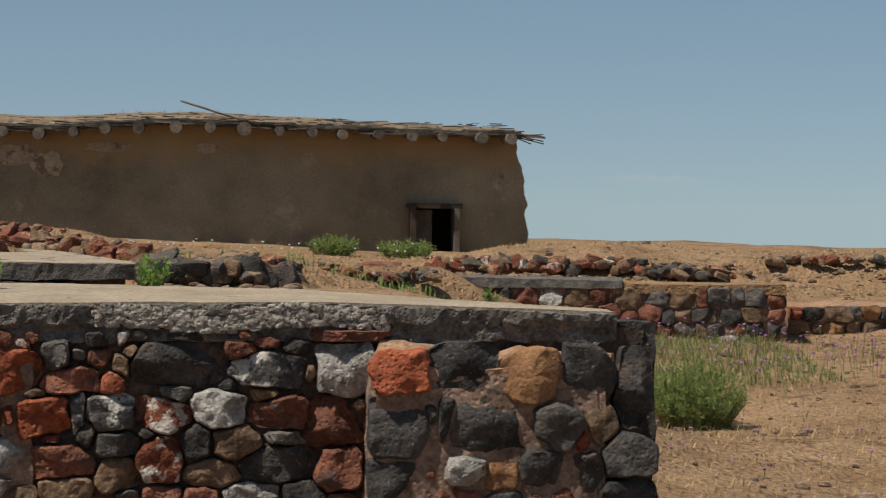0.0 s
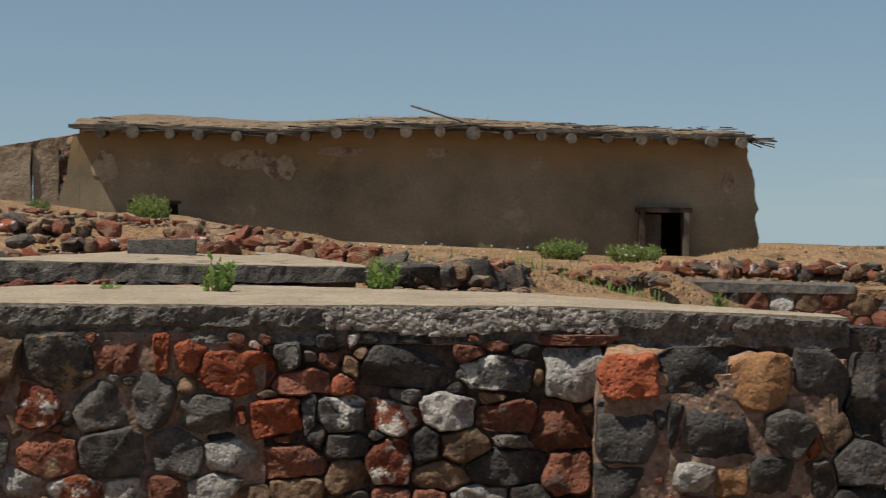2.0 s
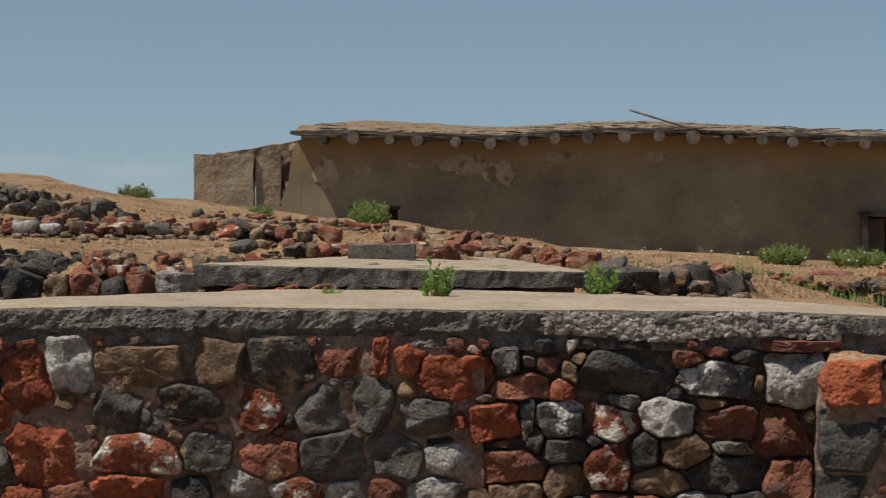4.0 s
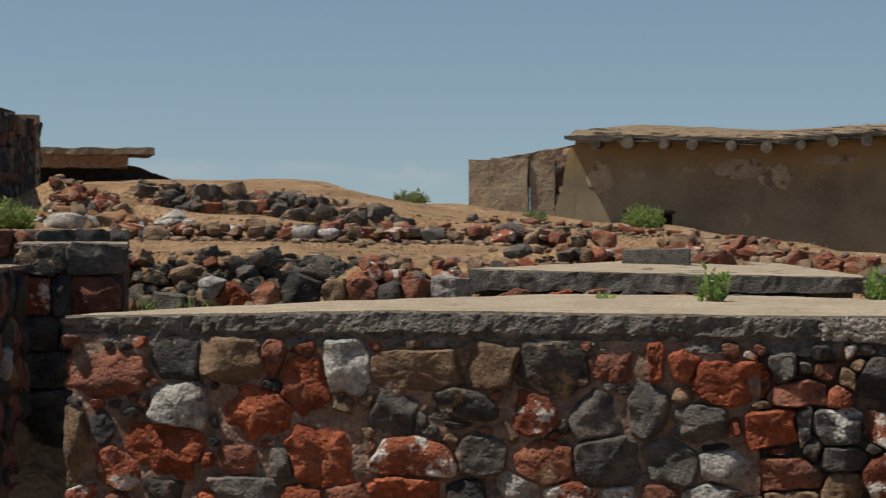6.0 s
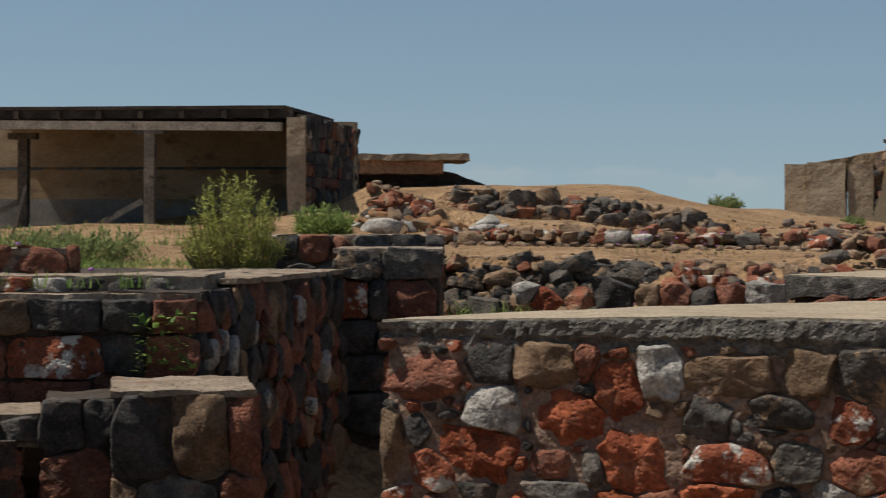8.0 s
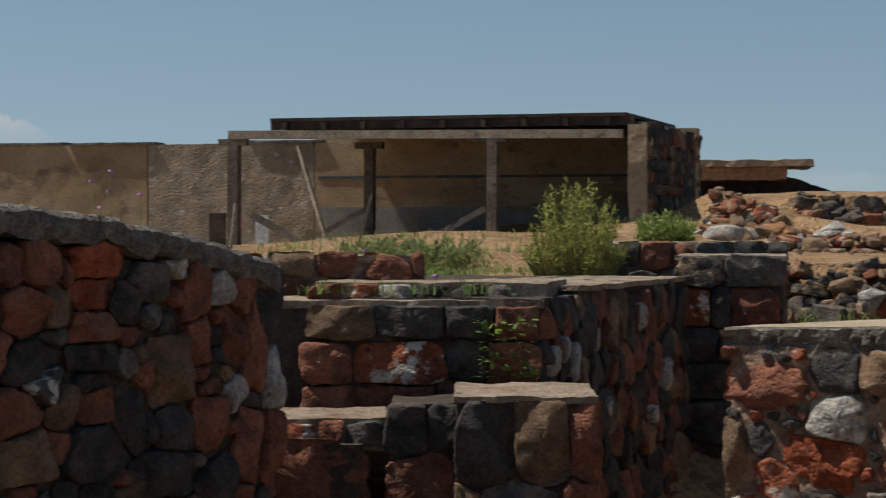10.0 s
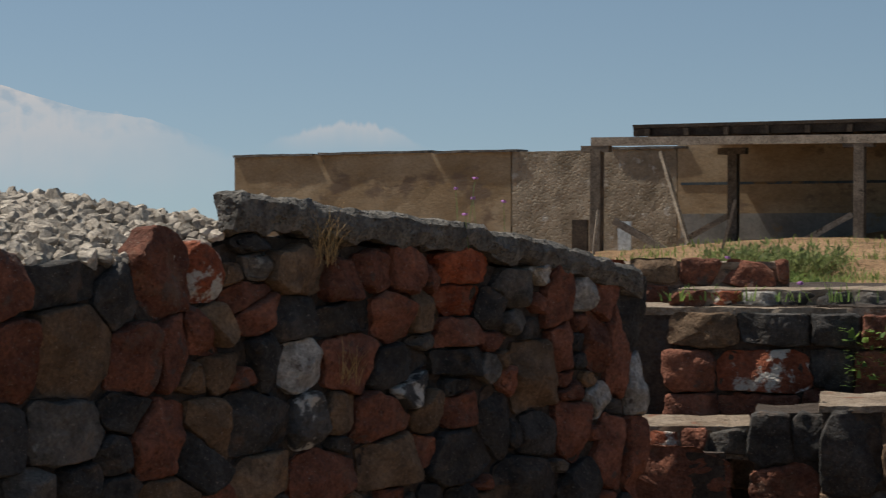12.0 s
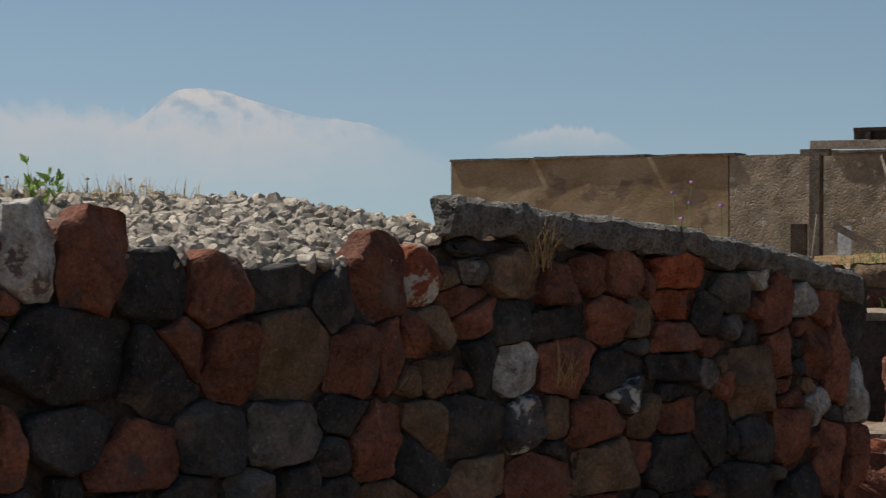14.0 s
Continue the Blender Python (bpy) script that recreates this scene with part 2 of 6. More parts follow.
LEAF_A = leafy("grey_green_leaf", (0.19, 0.24, 0.1))
LEAF_B = leafy("fresh_green_leaf", (0.2, 0.275, 0.09))
LEAF_C = leafy("yellow_green_leaf", (0.27, 0.3, 0.09))
LEAF_D = leafy("bright_green_leaf", (0.18, 0.29, 0.08))
STRAW = leafy("straw", (0.42, 0.31, 0.16), 0.3, 0.2)
DRYSTALK = leafy("dry_stalk", (0.2, 0.16, 0.09), 0.3, 0.1)
PURPLE = leafy("purple_petals", (0.42, 0.2, 0.5), 0.3, 0.2)


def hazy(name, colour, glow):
    """Something so far off that it glows by itself; haze is painted as a downward fade."""
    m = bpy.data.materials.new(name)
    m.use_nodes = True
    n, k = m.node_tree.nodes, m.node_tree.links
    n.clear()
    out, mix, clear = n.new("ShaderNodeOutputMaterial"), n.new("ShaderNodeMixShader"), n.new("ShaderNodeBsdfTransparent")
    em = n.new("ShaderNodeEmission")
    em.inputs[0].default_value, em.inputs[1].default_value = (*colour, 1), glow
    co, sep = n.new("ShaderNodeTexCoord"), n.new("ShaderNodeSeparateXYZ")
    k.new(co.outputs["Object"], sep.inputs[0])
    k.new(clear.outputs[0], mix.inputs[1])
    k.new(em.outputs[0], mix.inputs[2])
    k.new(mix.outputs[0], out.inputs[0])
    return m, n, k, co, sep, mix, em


def ranged(n, k, src, a, b):
    r = n.new("ShaderNodeMapRange")
    r.inputs["From Min"].default_value, r.inputs["From Max"].default_value = a, b
    k.new(src, r.inputs[0])
    return r.outputs[0]


def maths(n, k, op, a, b):
    x = n.new("ShaderNodeMath")
    x.operation = op
    for i, v in enumerate((a, b)):
        if isinstance(v, (int, float)):
            x.inputs[i].default_value = v
        else:
            k.new(v, x.inputs[i])
    return x.outputs[0]


# Snow and bluish rock glow, with the far haze mixed into their colours.
SNOW, _n, _k, _co, _sep, _mix, _em = hazy("far_snow_glow", (0.66, 0.64, 0.63), 0.9)
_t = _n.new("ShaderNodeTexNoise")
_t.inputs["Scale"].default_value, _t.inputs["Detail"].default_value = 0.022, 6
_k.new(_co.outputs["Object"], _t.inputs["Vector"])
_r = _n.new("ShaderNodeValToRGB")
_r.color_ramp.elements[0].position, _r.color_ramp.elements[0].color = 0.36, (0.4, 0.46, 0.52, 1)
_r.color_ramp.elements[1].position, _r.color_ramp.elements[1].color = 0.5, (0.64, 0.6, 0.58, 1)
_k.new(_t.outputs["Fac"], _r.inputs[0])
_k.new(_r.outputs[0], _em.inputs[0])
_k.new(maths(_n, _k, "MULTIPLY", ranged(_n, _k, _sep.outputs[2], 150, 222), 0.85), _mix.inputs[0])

CLOUD, _n, _k, _co, _sep, _mix, _em = hazy("far_cloud", (0.64, 0.62, 0.62), 0.82)
_t = _n.new("ShaderNodeTexNoise")
_t.inputs["Scale"].default_value, _t.inputs["Detail"].default_value, _t.inputs["Roughness"].default_value = 0.013, 7, 0.6
_k.new(_co.outputs["Object"], _t.inputs["Vector"])
_uv = _n.new("ShaderNodeSeparateXYZ")
_k.new(_co.outputs["UV"], _uv.inputs[0])
_edge = maths(_n, _k, "ADD", _uv.outputs[1], maths(_n, _k, "MULTIPLY", maths(_n, _k, "SUBTRACT", _t.outputs["Fac"], 0.5), 0.55))
_crown = ranged(_n, _k, _edge, 1.0, 0.82)
_amt = maths(_n, _k, "MULTIPLY", maths(_n, _k, "MULTIPLY", _crown, ranged(_n, _k, _edge, 0.02, 0.75)), _uv.outputs[0])
_k.new(_amt, _mix.inputs[0])

# ---------------------------------------------------------------- mesh tools
def part(name, data, material, parent=None, label=""):
    if isinstance(data, bmesh.types.BMesh):
        me = bpy.data.meshes.new(name)
        data.to_mesh(me)
        data.free()
    else:
        me = data
    if material and not me.materials:
        me.materials.append(material)
    ob = new(name, me)
    if parent:
        ob.parent = parent
    if label:
        tagged(ob, label)
    return ob


def thing(name, m, label, category, group="", kind=""):
    ob = new(name)
    ob.empty_display_size = 0.2
    ob.matrix_world = m
    return tagged(ob, label, category, group, kind)


def along(x0, y0, x1, y1, z=0.0):
    """A frame at (x0, y0) whose x runs to (x1, y1) and whose -y looks outward; and the length."""
    a = math.degrees(math.atan2(y1 - y0, x1 - x0))
    return pose(x0, y0, z, 0, 0, a), math.hypot(x1 - x0, y1 - y0)


_cubes = {}


def cube_grid(n):
    if n in _cubes:
        return _cubes[n]
    idx, verts, faces = {}, [], []

    def vid(p):
        if p not in idx:
            idx[p] = len(verts)
            verts.append(p)
        return idx[p]
    for ax in range(3):
        for side in (0, n):
            for i in range(n):
                for j in range(n):
                    q = []
                    for a, b in ((i, j), (i + 1, j), (i + 1, j + 1), (i, j + 1)):
                        p = [0, 0, 0]
                        p[ax], p[(ax + 1) % 3], p[(ax + 2) % 3] = side, a, b
                        q.append(vid(tuple(p)))
                    faces.append(tuple(q) if side else tuple(reversed(q)))
    v = np.array(verts, float) / n * 2 - 1
    _cubes[n] = (v, faces)
    return _cubes[n]


def stone_verts(w, d, h, rng, n=4, k=5.0, jit=0.16, lump=0.05, cuts=9):
    """A worn, broken block: a rounded box with pulled corners, split faces and lumps."""
    v, faces = cube_grid(n)
    r = (np.abs(v) ** k).sum(1) ** (1 / k)
    p = v / r[:, None]
    cor = rng.uniform(-jit, jit, (2, 2, 2, 3))
    t = (p + 1) / 2
    o = np.zeros_like(p)
    for a in (0, 1):
        for b in (0, 1):
            for c in (0, 1):
                wgt = (t[:, 0] if a else 1 - t[:, 0]) * (t[:, 1] if b else 1 - t[:, 1]) * (t[:, 2] if c else 1 - t[:, 2])
                o += wgt[:, None] * cor[a, b, c]
    p = p + o
    for _ in range(cuts if n > 2 else 3):
        q = rng.normal(0, 1, 3) * (1, 0.8, 1)
        q /= np.linalg.norm(q)
        reach = (p @ q).max() * rng.uniform(0.66, 0.94)
        over = np.maximum(0, p @ q - reach)
        p = p - over[:, None] * q * 0.9
    if n > 4:
        seed = Vector(rng.uniform(0, 50, 3))
        push = np.array([noise.fractal(Vector(x) * 1.7 + seed, 0.8, 2.2, 4) for x in p.tolist()])
        p = p * (1 + lump * 1.6 * push)[:, None]
        p = p + rng.normal(0, lump * 0.16, p.shape)
    else:
        p = p + rng.normal(0, lump * 0.5, p.shape)
    return p * np.array([w, d, h]) / 2, faces


def stone_mesh(name, w, d, h, rng, **kw):
    v, f = stone_verts(w, d, h, rng, **kw)
    me = bpy.data.meshes.new(name)
    me.from_pydata(v.tolist(), [], f)
    me.polygons.foreach_set("use_smooth", [rng.random() < 0.6] * len(me.polygons))
    return me


def put_stone(parent, u, v, w, h, kind, rng, proud=0.03, deep=0.2, turn=0.0, name="stone", **kw):
    """One stone in a wall's face: centre u along, v up, width, height, kind and turn in degrees."""
    me = stone_mesh(name, w, deep, h, rng, **kw)
    ob = part(name, me, STONE[kind], parent)
    ob.location = (u, deep / 2 - proud + rng.uniform(-0.012, 0.012), v)
    ob.rotation_euler = (rng.uniform(-0.06, 0.06), radians(turn), rng.uniform(-0.08, 0.08))
    return ob


def split_long(bm, size, rounds=9):
    for _ in range(rounds):
        long = [e for e in bm.edges if e.calc_length() > size]
        if not long:
            break
        bmesh.ops.subdivide_edges(bm, edges=long, cuts=1, use_grid_fill=True)
        bmesh.ops.triangulate(bm, faces=[f for f in bm.faces if len(f.verts) > 4])


def roughen(bm, amp, freq=4.0, seed=0.0, axis=(1, 1, 1)):
    for v in bm.verts:
        q = v.co * freq + Vector((seed, seed * 1.7, seed * 0.3))
        d = noise.noise_vector(q) + 0.5 * noise.noise_vector(q * 2.7)
        v.co += Vector((d.x * axis[0], d.y * axis[1], d.z * axis[2])) * amp


def prism(pts, z0, z1, size=0.12, amp=0.02, freq=5.0, seed=0.0, tops=None):
    """A prism on a ring of points with worn, uneven faces; tops gives each point its own top height."""
    bm = bmesh.new()
    low = [bm.verts.new((x, y, z0)) for x, y in pts]
    up = [bm.verts.new((x, y, tops[i] if tops else z1)) for i, (x, y) in enumerate(pts)]
    bm.faces.new(list(reversed(low)))
    bm.faces.new(up)
    for i in range(len(pts)):
        j = (i + 1) % len(pts)
        bm.faces.new((low[i], low[j], up[j], up[i]))
    bmesh.ops.recalc_face_normals(bm, faces=bm.faces)
    bmesh.ops.triangulate(bm, faces=[f for f in bm.faces if len(f.verts) > 4])
    split_long(bm, size)
    roughen(bm, amp, freq, seed)
    return bm


def box(x0, x1, y0, y1, z0, z1, **kw):
    return prism([(x0, y0), (x1, y0), (x1, y1), (x0, y1)], z0, z1, **kw)


def bar(a, b, wide, high=None, sides=4, bend=0.0, taper=1.0, rng=None, segs=4):
    """A post, beam or branch from a to b, square or round, slightly crooked."""
    a, b = Vector(a), Vector(b)
    d = (b - a).normalized()
    s = d.cross(Vector((0, 0, 1)))
    s = s.normalized() if s.length > 0.05 else Vector((1, 0, 0))
    t = s.cross(d)
    high = high or wide
    bm = bmesh.new()
    rings = []
    for i in range(segs + 1):
        f = i / segs
        c = a.lerp(b, f)
        if rng is not None and bend and 0 < i < segs:
            c = c + s * rng.uniform(-bend, bend) + t * rng.uniform(-bend, bend)
        g = 1 + (taper - 1) * f
        ring = []
        for q in range(sides):
            an = 2 * math.pi * (q + 0.5) / sides
            k = 1 / math.cos(math.pi / sides) if sides == 4 else 1.0
            ring.append(bm.verts.new(c + s * math.cos(an) * wide / 2 * g * k + t * math.sin(an) * high / 2 * g * k))
        rings.append(ring)
    for r0, r1 in zip(rings, rings[1:]):
        for q in range(sides):
            bm.faces.new((r0[q], r0[(q + 1) % sides], r1[(q + 1) % sides], r1[q]))
    bm.faces.new(list(reversed(rings[0])))
    bm.faces.new(rings[-1])
    bmesh.ops.recalc_face_normals(bm, faces=bm.faces)
    if sides > 4:
        for f in bm.faces:
            f.smooth = len(f.verts) == 4
    return bm

# ---------------------------------------------------------------- ground
KNOLLS = [
    (1.8, 14.9, 0.05), (3.5, 21.7, 0.2), (2.5, 11, 0), (0, 5, 0), (8, 15, 0.1), (8, 21, 0.25), (5, 26, 0.55), (5, 29.5, 0.97),
    (12, 30, 0.95), (1.7, 29, 1.12), (-4, 29, 0.88), (-0.6, 29.3, 0.86), (-2.2, 29.5, 0.86), (-6.5, 30, 0.98), (0.4, 31, 0.86), (-10, 34, 1.5), (-12, 34.5, 1.75), (-12.6, 28.2, 2.17), (-10.8, 29, 1.8),
    (-14.5, 27.5, 2.12), (-9.5, 31, 1.5), (-1, 12.5, 0.85), (-3, 13, 0.95), (-1, 17, 0.95), (-3, 22, 1.05), (-6, 22, 1.3),
    (-9, 23, 1.55), (-5.6, 12.6, 0.5), (-7.2, 13.6, 0.55), (-7.6, 15.4, 1.28), (-8.6, 17.5, 1.36), (-6, 18, 1.3), (-5.2, 15.4, 1.2),
    (-9.5, 19.6, 1.44), (-10.6, 21.5, 1.62), (-11.6, 24.5, 1.98), (-7.5, 21.5, 1.42), (-14, 19, 1.55), (-17, 16, 1.35), (-12, 21, 1.75), (-9, 13, 1.27),
    (-11, 15, 1.4), (-8.5, 10, 1.22), (-4.6, 8.5, -1.0), (-4.5, 6, -0.6), (-5, 10, -1.0), (-5.6, 11.2, -0.6), (-5.2, 7.2, -0.9), (-9, 5, 1.5), (-8, 2, 1.6),
    (-3, 3, 0), (3, 5, 0), (-14, 8, 1.2), (-20, 12, 1.3), (2, 18, 0.12), (-8, 27, 1.5), (-4, 25, 1.1), (0, 24.5, 0.8),
    (0.5, 37, 0.75), (-6, 37, 0.95), (8, 40, 0.6), (14, 22, 0.5), (-22, 20, 1.2), (-24, 30, 0.5), (-12, 42, 0.5),
]
_kn = np.array(KNOLLS)
# tumbled rows: name, label, from, to, tops, height, count, sizes, seed, bow
ROWS = [
    ("rubble_crest", "dark boulders along the crest of the mound", -12.2, 23.0, -9.2, 24.2, 2.06, 1.76, 0.36, 104, (0.1, 0.27), "dark", 61, 0.04),
    ("rubble_bench", "red and grey rubble along a terrace edge", -10.1, 18.5, -5.5, 20.3, 1.56, 1.5, 0.15, 66, (0.07, 0.17), "red", 62, 0.04),
    ("rubble_bench", "scattered red rubble on the slope below the house", -9.0, 26.2, -4.6, 25.6, 1.66, 1.34, 0.08, 26, (0.06, 0.17), "red", 63, 0.0),
    ("rubble_wall", "dark tumbled rubble wall above the grass hollow", -8.3, 14.6, -5.75, 14.75, 1.37, 1.33, 0.5, 210, (0.06, 0.19), "dark", 64, 0.0),
    ("rubble_wall", "low red and grey rubble before the slab", -5.9, 14.5, -4.6, 14.6, 1.33, 1.3, 0.2, 45, (0.06, 0.14), "red", 65, 0.0),
    ("rubble_wall", "low rubble line behind the slab", -5.3, 16.6, -3.6, 17.0, 1.4, 1.33, 0.1, 22, (0.06, 0.14), "red", 66, 0.0),
    ("rubble_heap", "heap of dark and red stones at the slab", -5.2, 20.9, -2.75, 19.6, 1.46, 1.2, 0.22, 78, (0.06, 0.2), "red", 67, 0.06),
    ("rubble_heap", "dark boulders bedded in sandy earth", -2.4, 16.9, -1.2, 17.0, 1.2, 1.18, 0.22, 45, (0.10, 0.22), "dark", 68, 0.05),
    ("rubble_row", "red and grey rubble below the grassy bank", -0.2, 26.0, 3.6, 25.9, 1.0, 0.92, 0.2, 76, (0.07, 0.2), "red", 69, 0.06),
    ("rubble_row", "few red stones beside the low wall", -1.3, 20.4, -0.1, 20.2, 1.06, 1.06, 0.18, 24, (0.06, 0.15), "red", 70, 0.0),
    ("rubble_row", "scattered red stones on the far bank", 4.2, 27.5, 8.0, 28.0, 0.98, 0.96, 0.05, 40, (0.05, 0.16), "red", 71, 0.0),
    ("rubble_stack", "stack of squared red stones by the shed", -12.1, 20.7, -11.2, 20.9, 2.1, 1.8, 0.4, 35, (0.10, 0.20), "red", 72, 0.0),
]


def ground_z(x, y):
    x, y = np.asarray(x, float), np.asarray(y, float)
    d2 = (x[..., None] - _kn[:, 0]) ** 2 + (y[..., None] - _kn[:, 1]) ** 2
    w = 1 / (d2 + 0.6) ** 2
    z = (w * _kn[:, 2]).sum(-1) / w.sum(-1)
    z = z + 0.03 * np.sin(x * 1.9 + 0.7 * y) * np.sin(y * 1.6 - 0.4 * x) + 0.012 * np.sin(x * 6.1 + y * 2.3) * np.sin(y * 5.3)
    for _, _, x0, y0, x1, y1, t0, t1, high, *_rest in ROWS:
        ln = math.hypot(x1 - x0, y1 - y0)
        u = ((x - x0) * (x1 - x0) + (y - y0) * (y1 - y0)) / ln
        d = (-(x - x0) * (y1 - y0) + (y - y0) * (x1 - x0)) / ln
        end = np.clip(1 - np.maximum(-u, u - ln) / 0.7, 0, 1)
        top = t0 + (t1 - t0) * np.clip(u / ln, 0, 1)
        before = end * (d < 0.12) * np.clip((d + 2.2) / 1.2, 0, 1)
        z = z + before * np.minimum(0, top - high - 0.03 - z)
        after = end * (d >= 0.12) * np.clip((2.0 - d) / 1.4, 0, 1)
        z = z + after * np.clip(top - 0.05 - z, -0.15, 0.6)
    r = np.hypot(x + 5, y - 18)
    f = np.clip((r - 34) / 400, 0, 1)
    return z * np.clip(1 - (r - 34) / 30, 0, 1) - 115 * f ** 0.7


def spread(lo, a, b, step, hi):
    inner = np.arange(a, b + step / 2, step)
    grow = step * np.cumsum(1.22 ** np.arange(1, 60))
    right = b + grow[b + grow < hi]
    left = a - grow[a - grow > lo]
    return np.concatenate([[lo], left[::-1], inner, right, [hi]])


gx, gy = spread(-3300, -26, 16, 0.22, 3300), spread(-3300, -2, 42, 0.22, 3300)
GX, GY = np.meshgrid(gx, gy)
GZ = ground_z(GX, GY)
nx, ny = len(gx), len(gy)
q = (np.arange(ny - 1)[:, None] * nx + np.arange(nx - 1)[None, :]).ravel()
gm = bpy.data.meshes.new("ground")
gm.from_pydata(np.stack([GX.ravel(), GY.ravel(), GZ.ravel()], 1).tolist(), [], np.stack([q, q + 1, q + nx + 1, q + nx], 1).tolist())
gm.polygons.foreach_set("use_smooth", [True] * len(gm.polygons))
tagged(part("ground", gm, SAND), "dry sandy earth of the ruin mound with sparse straw", "ground", kind="structure")


def gz(x, y):
    return float(ground_z(x, y))

# ---------------------------------------------------------------- masonry tools
seeds = {}                    # stones waiting to be fitted to one another, by wall and face


def clip(poly, px, py, nx_, ny_):
    """The part of a polygon on the inner side of a line through (px, py) with outward normal (nx_, ny_)."""
    out = []
    for (ax, ay), (bx, by) in zip(poly, poly[1:] + poly[:1]):
        da, db = (ax - px) * nx_ + (ay - py) * ny_, (bx - px) * nx_ + (by - py) * ny_
        if da <= 0:
            out.append((ax, ay))
        if (da < 0 < db) or (db < 0 < da):
            f = da / (da - db)
            out.append((ax + (bx - ax) * f, ay + (by - ay) * f))
    return out


def fitted_outline(i, rows, rng, grow, joint, bounds):
    """The outline of stone i: its own broken block, cut back where its neighbours meet it."""
    u, v, w, h, _, turn, corner, *_rest = rows[i]
    a0, ct, st = rng.uniform(0, 6.28), math.cos(radians(-turn)), math.sin(radians(-turn))
    poly, n = [], int(rng.integers(6, 9)) if corner < 8 else 12
    for q in range(n):
        a = a0 + 6.2832 * (q + rng.uniform(-0.36, 0.36)) / n
        c, d = math.cos(a), math.sin(a)
        r = (abs(c) ** corner + abs(d) ** corner) ** (-1 / corner) * (rng.uniform(0.86, 1.12) if corner < 8 else rng.uniform(0.96, 1.04)) * grow
        x, y = c * r * w / 2, d * r * h / 2
        poly.append((u + x * ct - y * st, v + x * st + y * ct))
    for j, (u2, v2, w2, h2, *_o) in enumerate(rows):
        if j == i:
            continue
        dx, dy = u2 - u, v2 - v
        if abs(dx) > (w + w2) * 0.75 or abs(dy) > (h + h2) * 0.75 or (dx == 0 and dy == 0):
            continue
        si = 1 / (((dx / w) ** 4 + (dy / h) ** 4) ** 0.25)
        sj = 1 / (((dx / w2) ** 4 + (dy / h2) ** 4) ** 0.25)
        f = si / (si + sj)
        gx_, gy_ = dx / (w + w2) ** 2, dy / (h + h2) ** 2
        g = math.hypot(gx_, gy_)
        gx_, gy_ = gx_ / g, gy_ / g
        poly = clip(poly, u + dx * f - gx_ * joint / 2, v + dy * f - gy_ * joint / 2, gx_, gy_)
        if len(poly) < 3:
            return []
    for px, py, nx_, ny_ in bounds:
        poly = clip(poly, px, py, nx_, ny_)
        if len(poly) < 3:
            return []
    return poly


